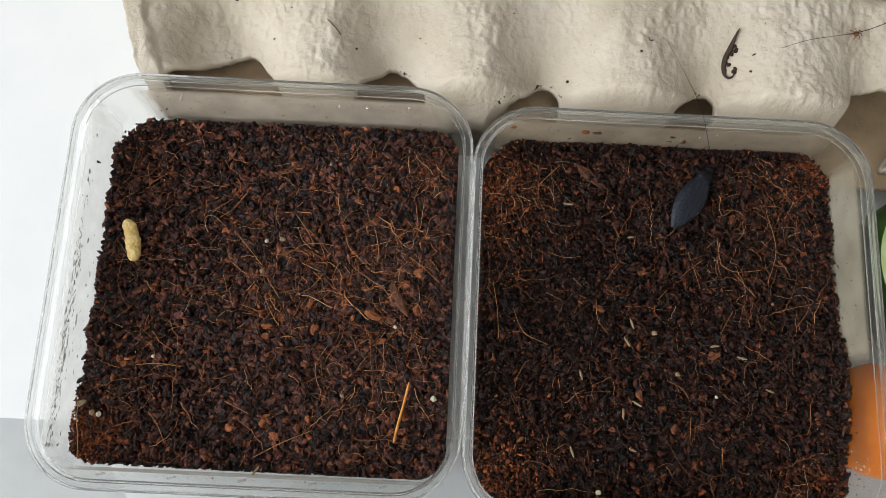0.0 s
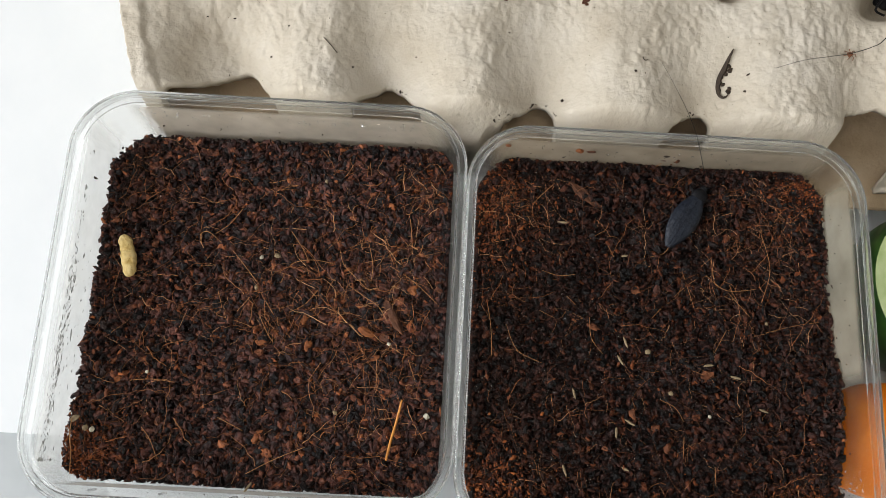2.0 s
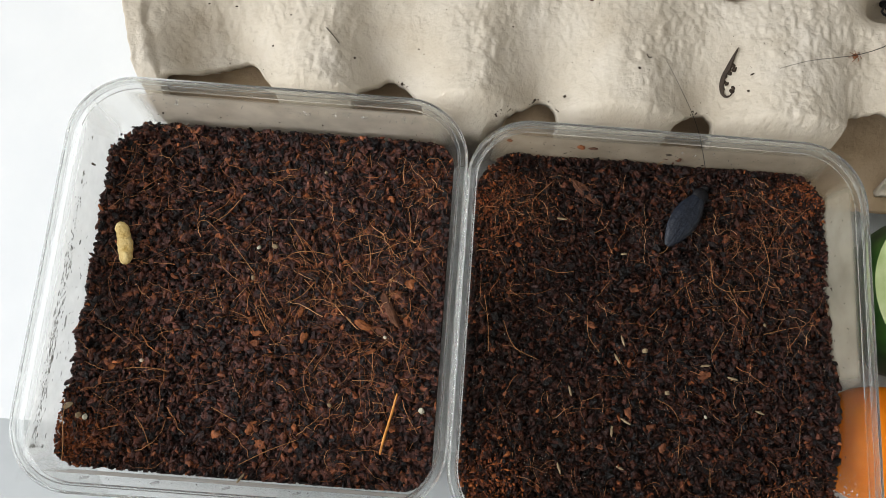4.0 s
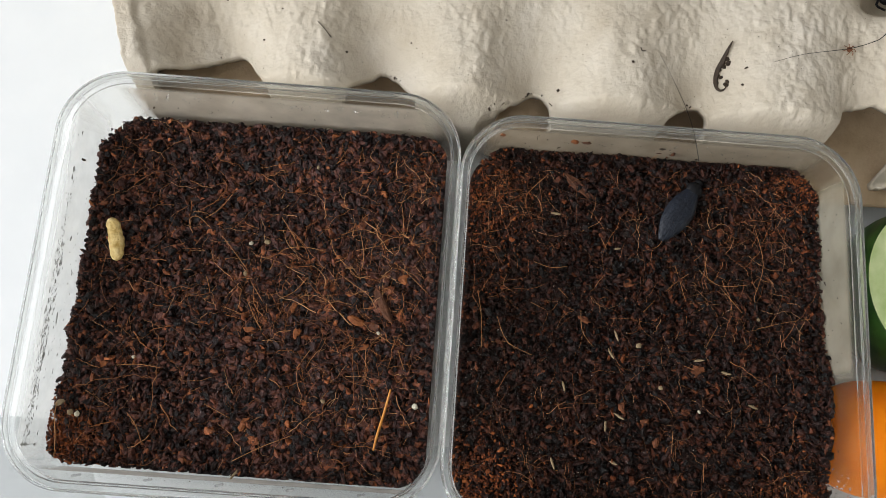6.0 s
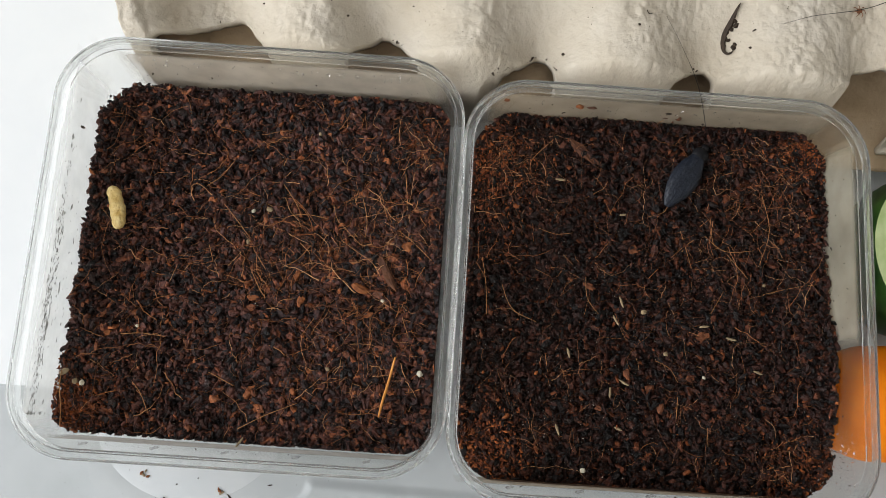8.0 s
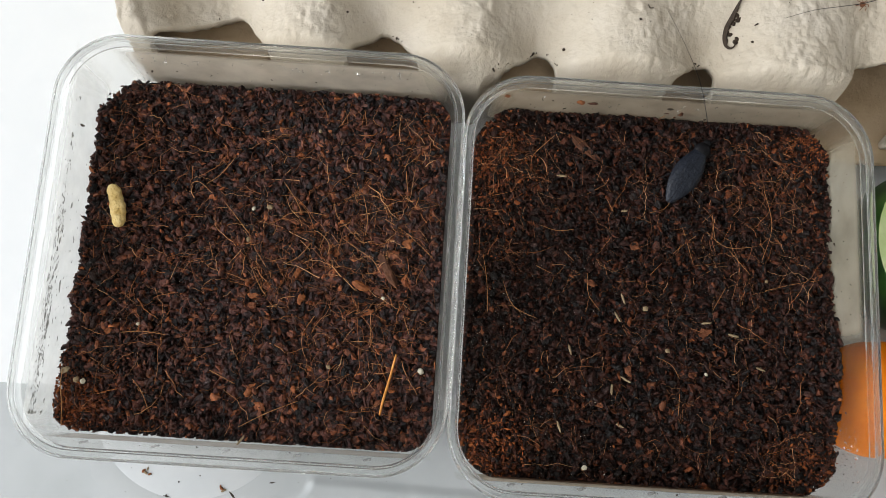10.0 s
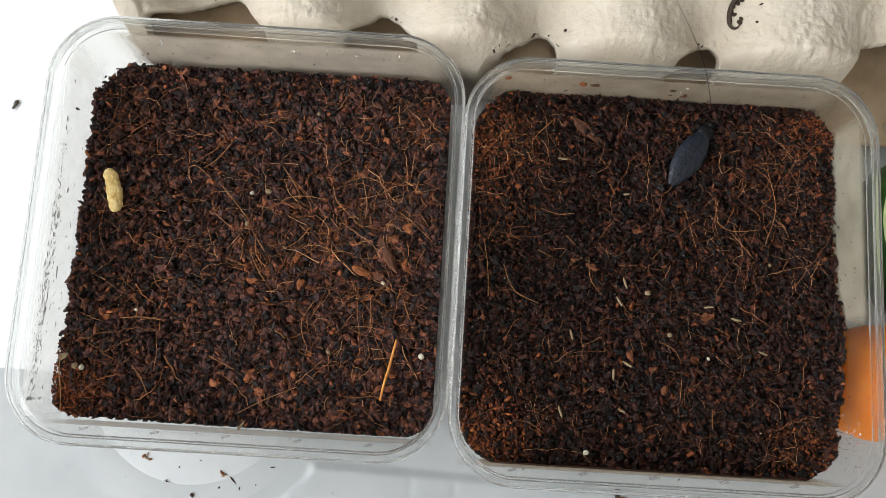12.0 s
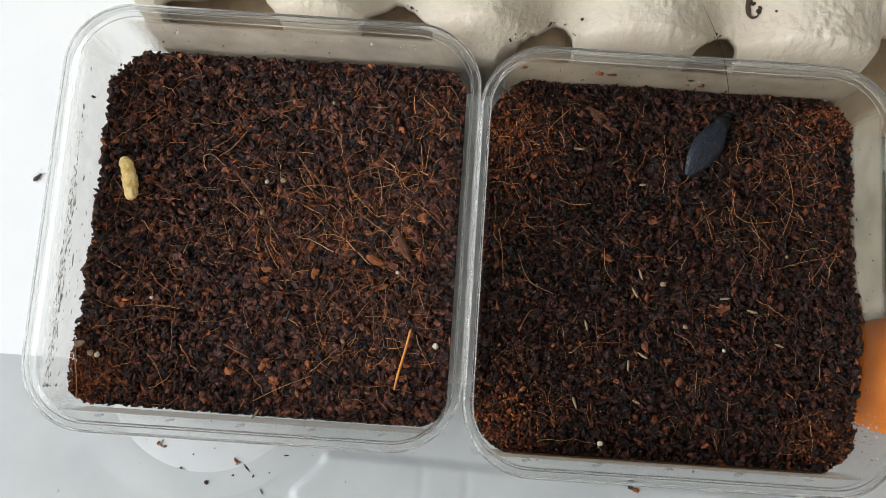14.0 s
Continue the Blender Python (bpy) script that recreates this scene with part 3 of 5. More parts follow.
    L = np.minimum(strand * np.exp(rng.normal(0, 0.55, len(q))), 0.026)
    part("fibres", fibres_mesh("fibres", rng, np.column_stack([q, z]), L, hair * np.exp(rng.normal(0, 0.35, len(q)))), M_FIBRE, thing, kind="stuff")
    # tiny pale crumbs standing in for glints on the moist coir
    c = np.concatenate([rng.normal(0, sp, (n, 2)) + (cx, cy) for cx, cy, sp, n in specks])
    c = c[inside(c[:, 0], c[:, 1], reach - 0.002, R)]
    z = soil_height(c[:, 0], c[:, 1], seed, bank) + rng.uniform(0.0008, 0.0018, len(c))
    part("glint_specks", chips_mesh("glint_specks", rng, np.column_stack([c, z]), 0.00009 * np.exp(rng.normal(0, 0.40, len(c))), 0.6), M_GLINT, thing, kind="stuff")
    # larger flakes lying loose on top, each one a piece of its own
    flakes = []
    for k in range(6):
        bm = blob(rng, 0.0019, rng.uniform(0.0007, 0.0011), 0.0005, 0.32, 2)
        me = bpy.data.meshes.new("flake")
        bm.to_mesh(me)
        bm.free()
        me.materials.append(M_FLAKE)
        flakes.append(me)
    for x, y in scatter(rng, 230, reach - 0.003, R):
        ob = part("flake", flakes[int(rng.integers(6))], None, thing)
        ob.matrix_basis = pose(x, y, float(soil_height(np.array([x]), np.array([y]), seed, bank)[0]) + 0.0012, rng.normal(0, 12), rng.normal(0, 12), rng.uniform(0, 360)) @ Matrix.Scale(rng.uniform(0.5, 1.15) * flake_size, 4)
    return thing


soil_l = substrate("dark brown coir chips and fibres filling a clear box", BOX_L, 3, 32000, 0.00090, 620,
                   [(-0.055, -0.051, 0.007, 2000), (0.053, 0.046, 0.006, 520), (0.0, 0.0, 0.05, 260), (-0.05, 0.0, 0.02, 60)],
                   [(0.007, 0.004, 0.012, 120), (0.035, 0.006, 0.014, 170), (0.020, 0.048, 0.010, 60), (0.052, 0.046, 0.006, 70), (0.040, -0.028, 0.016, 190), (-0.03, 0.03, 0.015, 30), (0.0, -0.01, 0.02, 60), (0.045, 0.02, 0.015, 90)],
                   specks=((0, 0, 0.05, 1000),), hair=0.000078, flake_size=1.0, ragged=-1, coarse=0.55, deep=0.980, forward=0.0003, cut=0.0108, corner_r=0.0090, slack=0.0022, notch=0.0009, strand=0.0088)
soil_r = substrate("dark fine coir with orange fibres filling a clear box", BOX_R, 8, 36000, 0.00076, 460,
                   [(-0.056, -0.053, 0.009, 2400), (-0.056, 0.043, 0.008, 1300), (-0.059, 0.020, 0.008, 250), (0.052, 0.053, 0.005, 700), (0.046, 0.050, 0.009, 300), (0.052, -0.053, 0.008, 800), (0.0, 0.0, 0.05, 160)],
                   [(-0.054, 0.044, 0.008, 230), (0.042, 0.052, 0.010, 210), (0.030, 0.020, 0.013, 110), (0.044, 0.02, 0.012, 50), (0.012, 0.050, 0.018, 60), (0.048, -0.048, 0.007, 90), (-0.052, 0.02, 0.007, 25), (0.02, -0.01, 0.02, 50)], RAISED, M_CHIP_FINE,
                   ((0, 0, 0.05, 1100), (-0.045, -0.03, 0.026, 700)), 0.55, 0.000048, 1, coarse=0.22, deep=1.005, forward=0.0002, corner_r=0.0145, bank=1.0, strand=0.0072)


# ---- the egg tray ----
M_PULP = mottled("paper_pulp", [(0.25, (0.48, 0.42, 0.33)), (0.5, (0.56, 0.505, 0.415)), (0.75, (0.62, 0.57, 0.49))], 45, 0.95, 0.1)
pulp_bump = add_bump(M_PULP, 520, 0.42, 0.0014, 5, 0.62)
add_bump(M_PULP, 1200, 0.20, 0.0005, 3, 0.6, pulp_bump)
# browner copy of the pulp, painting warm shade inside the arches
M_PULP_SHADE = mottled("shade_brown_pulp", [(0.25, (0.37, 0.27, 0.165)), (0.5, (0.48, 0.36, 0.235)), (0.75, (0.54, 0.42, 0.29))], 60, 0.95, 0.1, (420, 0.5, 0.0012, 6, 0.6))
VALLEYS = (-0.0198, 0.0462, 0.0995, 0.1530, 0.2080, 0.2640, 0.3190, 0.3740)
PITS = ((0.1530, 0.0650, 0.0130, 0.0100, 0), (0.2190, 0.0640, 0.0078, 0.0095, 0), (0.2840, 0.0640, 0.0180, 0.0090, 35), (0.0975, 0.0720, 0.0120, 0.0090, 0), (0.0460, 0.0760, 0.012, 0.009, 0),
        (0.1250, 0.1200, 0.013, 0.010, 0), (0.1800, 0.1200, 0.013, 0.010, 0), (0.2350, 0.1200, 0.013, 0.010, 0), (0.0700, 0.1200, 0.013, 0.010, 0), (0.2900, 0.1200, 0.013, 0.010, 0))
CLEFTS = (((0.0200, -0.004), (0.0229, 0.0046), (0.0343, 0.0092), (0.0455, 0.0160), (0.0500, 0.0164), (0.0530, 0.0146), (0.0587, 0.0070), (0.0616, 0.0040), (0.0640, -0.004)),
          ((0.0845, -0.004), (0.0880, 0.0050), (0.0951, 0.0110), (0.0996, 0.0152), (0.1049, 0.0119), (0.1083, 0.0074), (0.1114, 0.0048), (0.1145, -0.004)),
          ((0.1305, -0.004), (0.1344, 0.0014), (0.1421, 0.0034), (0.1477, 0.0067), (0.1518, 0.0112), (0.1564, 0.0102), (0.1588, 0.0042), (0.1612, -0.004)),
          ((0.1940, -0.004), (0.1985, 0.0037), (0.2030, 0.0068), (0.2067, 0.0094), (0.2106, 0.0091), (0.2129, 0.0047), (0.2152, -0.004)),
          ((0.2500, -0.010), (0.2545, 0.0000), (0.2566, 0.0074), (0.2590, 0.0118), (0.2635, 0.0138), (0.2710, 0.0146), (0.2790, 0.0070), (0.2850, -0.010)),
          ((0.3020, -0.010), (0.3060, 0.004), (0.3120, 0.0062), (0.3180, 0.004), (0.3220, -0.010)))


def cleft_edge(x):
    """How far back the lower edge of the tray rises between its feet."""
    x = np.asarray(x, float)
    e = np.full(x.shape, -0.006)
    for arch in CLEFTS:
        px, py = [p[0] for p in arch], [p[1] for p in arch]
        e = np.maximum(e, sum(np.interp(x + d, px, py, -0.006, -0.006) for d in (-0.0015, -0.0010, -0.0005, 0, 0.0005, 0.0010, 0.0015)) / 7)
    return e + 0.0018 + 0.0003 * np.sin(260 * x + 2 * np.sin(140 * x)) + 0.00018 * np.sin(1130 * x + 3 * np.sin(310 * x))


LATTICE = np.random.default_rng(77).uniform(-1, 1, (256, 256))


def grain_noise(x, y, cell, shift=0):
    """Smooth random relief with lumps about one cell across."""
    u, v = x / cell + 40 + 17.3 * shift, y / cell + 60 + 31.7 * shift
    i, j = np.floor(u).astype(int), np.floor(v).astype(int)
    a, b = u - i, v - j
    a, b = a * a * (3 - 2 * a), b * b * (3 - 2 * b)
    g = LATTICE
    i0, i1, j0, j1 = i % 256, (i + 1) % 256, j % 256, (j + 1) % 256
    return (g[i0, j0] * (1 - a) + g[i1, j0] * a) * (1 - b) + (g[i0, j1] * (1 - a) + g[i1, j1] * a) * b


def tray_surface(x, y):
    """Height of the tray's upper face: broad domes with valleys that deepen towards the arches in front, hollows behind, rough pulp all over."""
    x, y = np.asarray(x, float), np.asarray(y, float)
    xw = x + 0.0020 * grain_noise(x, y, 0.022, 5)
    p = np.interp(xw, VALLEYS, np.arange(len(VALLEYS))) % 1.0
    rise = 0.82 * smooth_step(0.0, 0.46, p) + 0.18 * smooth_step(0.10, 0.60, p)
    dome = rise * (1 - smooth_step(0.56, 1.0, p))
    near = smooth_step(0.046, 0.012, y)
    depth = (0.0044 + 0.0076 * near) * (1 - 0.25 * smooth_step(0.170, 0.215, x))
    z = 0.0585 - (1 - dome) * depth
    z = z - 0.036 * np.clip((0.0090 - y) / 0.0115, 0, 1) ** 2
    # the valleys sink to the arches
    for xa, ya in ((0.0475, 0.0185), (0.1000, 0.0150), (0.1540, 0.0125), (0.2080, 0.0110), (0.2650, 0.0130)):
        z = z - 0.0030 * np.exp(-((x - xa) / 0.0075) ** 2 - ((y - ya) / 0.0065) ** 2)
    # the turned-up strip along the cut side
    ridge = 0.0258 - 0.46 * y + 3.6 * y * y
    z = z + 0.0016 * smooth_step(0.0012, -0.0012, x - ridge - 0.0008 * grain_noise(x, y, 0.004, 9)) * smooth_step(0.075, 0.060, y)
    for xa, ya, ra, da in ((0.030, 0.034, 0.009, 0.0022), (0.0330, 0.0170, 0.008, 0.0026), (0.0405, 0.0290, 0.008, 0.0036), (0.0385, 0.046, 0.006, -0.0014), (0.060, 0.060, 0.008, 0.0016), (0.088, 0.044, 0.007, 0.0012)):
        z = z - da * np.exp(-((x - xa) ** 2 + (y - ya) ** 2) / ra ** 2)
    for xa, ya, rx, ry, turn in PITS:
        c, s = math.cos(radians(turn)), math.sin(radians(turn))
        u, v = (x - xa) * c + (y - ya) * s, -(x - xa) * s + (y - ya) * c
        z = z - 0.026 * np.exp(-((u / rx) ** 2 + (v / ry) ** 2) ** 1.5)
    flaky = 0.45 + 0.55 * smooth_step(-0.25, 0.35, grain_noise(x, y, 0.014, 2) + 0.9 * np.exp(-((p - 0.68) / 0.16) ** 2))
    scales = 0.00016 * np.tanh(3.5 * grain_noise(x, 0.6 * y, 0.0027, 3)) + 0.00016 * np.tanh(4 * grain_noise(x, 0.7 * y, 0.0015, 4)) + 0.00012 * grain_noise(x, y, 0.0010, 6)
    z = z + 0.00035 * grain_noise(x, y, 0.0085, 1) + flaky * scales
    return z


def on_tray(x, y, lift=0.0):
    return (x, y, float(tray_surface(np.array([x]), np.array([y]))[0]) + lift)


def build_tray():
    xs = np.linspace(0.0155, 0.345, 680)
    V = np.concatenate([np.linspace(0, 0.52, 205), np.linspace(0.52, 1, 26)[1:]])
    nv = len(V)
    rows, lift = [], []
    for x in xs:
        ye = 0.0012 - 0.0052 * float(smooth_step(0.246, 0.256, x)) - 0.0065 * float(smooth_step(0.254, 0.268, x))
        arch = float(cleft_edge(x)) - ye
        lift.append(smooth_step(-0.0010, 0.0050, arch))
        ye = ye + max(0.0, arch)
        y = ye + V * (0.175 - ye)
        # the cut side runs aslant and is ragged
        side = 1 - smooth_step(0.0, 0.022, x - xs[0])
        xx = x + side * (-0.31 * (y - 0.0062) + 0.00012 * np.sin(190 * y) + 0.0001 * np.sin(520 * y + 1) + 0.00025 * grain_noise(0 * y, y, 0.0016, 8))
        rows.append(np.stack([xx, y, tray_surface(xx, y)], 1))
    lift = np.array([0.0] + lift + [0.0])
    P = np.array(rows)
    skirt_l, skirt_r = P[0].copy(), P[-1].copy()
    skirt_l[:, 2], skirt_r[:, 2] = 0.0015, 0.0015
    skirt_l[:, 0] += 0.001
    P = np.concatenate([skirt_l[None], P, skirt_r[None]])
    back = P[:, -1:].copy()
    back[:, :, 2] = 0.0015
    P = np.concatenate([P, back], 1)
    foot = P[:, :1].copy()
    lip = P[:, :1].copy()
    lip[:, :, 2] -= 0.0016
    lip[:, :, 1] -= 0.0003
    foot[:, 0, 2] = 0.0012 + lift * (foot[:, 0, 2] - 0.0045 - 0.0012)
    foot[:, 0, 1] += 0.0004 * lift
    P = np.concatenate([foot, lip, P], 1)
    n = P.shape[1]
    faces = [(i * n + j, (i + 1) * n + j, (i + 1) * n + j + 1, i * n + j + 1) for i in range(len(P) - 1) for j in range(n - 1)]
    tray = tagged(new("egg_tray"), "beige moulded paper-pulp egg tray lying in the white tub", "egg tray")
    face = part("upper_face", mesh_of("upper_face", P.reshape(-1, 3), faces, True), M_PULP, tray)
    sol = face.modifiers.new("thickness", "SOLIDIFY")
    sol.thickness, sol.offset = 0.0011, -1
    # the folded lower flap, seen through the arches; its brown paints their warm shade
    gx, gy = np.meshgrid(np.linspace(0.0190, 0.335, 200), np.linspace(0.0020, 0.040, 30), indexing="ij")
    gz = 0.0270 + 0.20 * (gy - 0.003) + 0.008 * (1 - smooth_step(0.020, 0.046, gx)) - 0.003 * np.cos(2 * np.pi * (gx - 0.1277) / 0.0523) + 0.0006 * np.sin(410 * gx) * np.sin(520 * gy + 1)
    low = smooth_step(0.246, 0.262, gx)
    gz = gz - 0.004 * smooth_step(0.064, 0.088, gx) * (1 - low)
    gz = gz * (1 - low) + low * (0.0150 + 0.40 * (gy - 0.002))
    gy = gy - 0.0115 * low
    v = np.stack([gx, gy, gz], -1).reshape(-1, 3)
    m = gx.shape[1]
    flap = part("lower_flap", mesh_of("lower_flap", v, [(a * m + c, (a + 1) * m + c, (a + 1) * m + c + 1, a * m + c + 1) for a in range(len(gx) - 1) for c in range(m - 1)], True), M_PULP_SHADE, tray, "inner layer of pulp, browner to paint warm shade")
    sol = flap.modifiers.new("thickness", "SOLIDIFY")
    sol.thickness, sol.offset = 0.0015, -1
    return tray


tray = build_tray()
M_DARK = mottled("dark_crumb", [(0.3, (0.02, 0.014, 0.010)), (0.7, (0.06, 0.04, 0.025))], 900, 0.7, 0.3)
M_GREY = mottled("grey_dirt", [(0.3, (0.20, 0.20, 0.19)), (0.7, (0.40, 0.40, 0.38))], 900, 0.7, 0.3)
M_TAN = mottled("tan_straw", [(0.3, (0.22, 0.088, 0.027)), (0.7, (0.42, 0.215, 0.082))], 700, 0.6, 0.3, (1500, 0.4, 0.0002))
M_ORANGE_STICK = mottled("orange_straw", [(0.3, (0.42, 0.15, 0.025)), (0.7, (0.62, 0.28, 0.06))], 500, 0.5, 0.4, (1500, 0.4, 0.0002))
M_PALE = mottled("pale_grain", [(0.3, (0.36, 0.33, 0.25)), (0.7, (0.58, 0.55, 0.45))], 700, 0.6, 0.3, (1500, 0.4, 0.0003))
M_OAT = mottled("tan_grain", [(0.3, (0.17, 0.12, 0.065)), (0.7, (0.34, 0.27, 0.165))], 700, 0.6, 0.3, (1500, 0.4, 0.0003))
M_BARK = mottled("orange_bark", [(0.3, (0.13, 0.042, 0.016)), (0.7, (0.30, 0.105, 0.034))], 500, 0.75, 0.25, (1200, 0.7, 0.0005))
M_RED = mottled("red_brown_bark", [(0.3, (0.07, 0.024, 0.012)), (0.7, (0.19, 0.066, 0.026))], 500, 0.75, 0.25, (1200, 0.7, 0.0005))
M_BROWN = mottled("brown_bark", [(0.3, (0.05, 0.02, 0.012)), (0.7, (0.12, 0.05, 0.025))], 500, 0.75, 0.25, (1200, 0.7, 0.0005))


def fleck_stuff(name, label, rng, centres, size, mat, category, flat=0.5):
    ob = part(name, chips_mesh(name, rng, np.array(centres), np.array(size), flat), mat)
    return tagged(ob, label, category, kind="stuff")


def tray_specks():
    rng = np.random.default_rng(21)
    pts, size = [], []
    for _ in range(520):
        x, y = rng.uniform(0.02, 0.30), rng.uniform(0.010, 0.085)
        pts.append(on_tray(x, y, 0.0001))
        size.append(0.00012 * math.exp(rng.normal(0, 0.5)))
    fleck_stuff("tray_specks", "tiny dark crumbs scattered on the beige egg tray", rng, pts, size, M_DARK, "crumbs")


tray_specks()


def arch_dirt():
    """Dark soil crumbs that stick to the tray above its arches."""
    rng = np.random.default_rng(23)
    pts, size = [], []
    for x0, x1, y0, n in ((0.1350, 0.1440, 0.0, 16), (0.1480, 0.1530, 0.0, 10), (0.1550, 0.1590, 0.0, 8), (0.1010, 0.1070, 0.0, 7), (0.2040, 0.2120, 0.0, 6)):
        for _ in range(n):
            x = rng.uniform(x0, x1)
            pts.append(on_tray(x, max(y0, float(cleft_edge(x)) + abs(rng.normal(0.0001, 0.0005))), 0.0001))
            size.append(0.00030 * math.exp(rng.normal(0, 0.5)))
    fleck_stuff("arch_dirt", "dark soil crumbs stuck along the arched edge of the egg tray", rng, pts, size, M_DARK, "crumbs")


arch_dirt()


# ---- pieces on the coir ----
TOP = 0.0412


def raised(x, y):
    """Places in the higher coir."""
    return x + (0.12 - x) * 0.0074, y + (-0.108 - y) * 0.0074


def chip_thing(name, label, category, x, y, L, W, turn, mat, seed, group, z=TOP, thick=0.3, tilt=8):
    if z < TOP + 0.01 and z > TOP - 0.001 and x > 0.129:
        (x, y), z = raised(x, y), z + RAISED
    rng = np.random.default_rng(seed)
    ob = part(name, blob(rng, L / 2, W / 2, W * thick, 0.16 if mat in (M_PALE, M_OAT) else 0.34, 2), mat)
    ob.matrix_basis = pose(x, y, z, rng.normal(0, tilt), rng.normal(0, tilt), turn)
    return tagged(ob, label, category, group)


def straw(name, label, points, r, mat, group, z=TOP + 0.0012, category="straw"):
    if points[0][0] > 0.129:
        points, z = [raised(x, y) for x, y in points], z + RAISED
    pts = [(x, y, z + 0.0008 * math.sin(3.1 * k + 10 * x)) for k, (x, y) in enumerate(points)]
    line = spline(pts, 5)
    n = len(line)
    radii = [r * (0.55 + 0.45 * math.sin(math.pi * min(1, (k + 0.6) / n * 1.0)) ** 0.5) for k in range(n)]
    ob = part(name, mesh_of(name, *tube(line, radii, 6), True), mat)
    return tagged(ob, label, category, group)


for k, (x, y, L, W, a) in enumerate(((0.0498, -0.0740, 0.0055, 0.0026, 12), (0.0981, -0.0708, 0.0055, 0.0026, -14), (0.0917, -0.1125, 0.0045, 0.0026, -50),
                                     (0.0655, -0.1063, 0.0048, 0.0026, 60), (0.1126, -0.0559, 0.0042, 0.0028, 10), (0.0185, -0.0906, 0.0030, 0.0022, 40),
                                     (0.1015, -0.0793, 0.0035, 0.0020, 20), (0.0790, -0.0762, 0.0036, 0.0022, 70), (0.0772, -0.0679, 0.0036, 0.0016, 65),
                                     (0.0763, -0.1029, 0.0038, 0.0018, 5), (0.0640, -0.0760, 0.0040, 0.0022, 5))):
    chip_thing("bark_chip", "orange-brown bark chip lying on dark coir", "bark chip", x, y, L, W, a, M_BARK, 100 + k, "bark chips")
for k, (x, y, L, W, a) in enumerate(((0.1873, -0.0516, 0.0036, 0.0026, 0), (0.2104, -0.0791, 0.0052, 0.0030, 35), (0.2069, -0.0926, 0.0026, 0.0018, 10), (0.1973, -0.1028, 0.0030, 0.0024, 80),
                                     (0.1596, -0.0836, 0.0034, 0.0020, 70), (0.1733, -0.0649, 0.0040, 0.0018, -25), (0.1861, -0.0927, 0.0036, 0.0022, -65), (0.1935, -0.0967, 0.0030, 0.0022, 20),
                                     (0.1772, -0.1041, 0.0022, 0.0016, 0), (0.1798, -0.0625, 0.0022, 0.0016, 40))):
    chip_thing("bark_chip", "reddish-brown bark chip lying on fine coir", "bark chip", x, y, L, W, a, M_RED, 140 + k, "bark chips")
chip_thing("bark_strip", "long brown strip of bark lying on coir", "bark strip", 0.1700, -0.0190, 0.0140, 0.0030, -38, M_BROWN, 160, "bark chips")
chip_thing("bark_strip", "long brown strip of bark lying on coir", "bark strip", 0.1060, -0.0640, 0.0140, 0.0030, -62, M_BROWN, 161, "bark chips")
for k, (x, y, s) in enumerate(((0.0662, -0.0467, 0.0022), (0.0610, -0.0475, 0.0016), (0.0603, -0.0579, 0.0017), (0.1194, -0.0971, 0.0021), (0.0899, -0.0975, 0.0016),
                               (0.0281, -0.0878, 0.0014), (0.0110, -0.1064, 0.0021), (0.0132, -0.1068, 0.0019), (0.0805, -0.0194, 0.0016), (0.1057, -0.0744, 0.0013),
                               (0.1911, -0.0723, 0.0019), (0.1727, -0.1237, 0.0018), (0.2308, -0.0608, 0.0014), (0.2110, -0.0923, 0.0012), (0.1985, -0.0855, 0.0016))):
    chip_thing("pale_pellet", "small off-white pellet lying on dark coir", "pellet", x, y, s, s * (0.75 + 0.05 * (k % 4)), 37 * k, M_PALE if k % 2 else M_OAT, 200 + k, "pale pellets", TOP + 0.0008, 0.45)
for k, (x, y, L, a) in enumerate(((0.2111, -0.0757, 0.0034, 8), (0.2199, -0.0792, 0.0036, -12), (0.1622, -0.0293, 0.0036, 0), (0.1807, -0.0989, 0.0038, 88), (0.2286, -0.0895, 0.0034, -15),
                                  (0.1837, -0.0694, 0.0040, -70), (0.1820, -0.0755, 0.0036, -60), (0.1669, -0.0871, 0.0034, -75), (0.1850, -0.0955, 0.0036, -30), (0.1642, -0.1116, 0.0038, -70),
                                  (0.1996, -0.0120, 0.0034, -80), (0.1835, -0.1101, 0.0028, -20), (0.0645, -0.1220, 0.0040, 58), (0.1835, -0.0400, 0.0022, 10))):
    chip_thing("grain_husk", "pale tan grain husk lying on the coir", "grain husk", x, y, L, 0.0008, a, M_OAT, 240 + k, "grain husks", TOP + 0.0007, 0.4, 5)

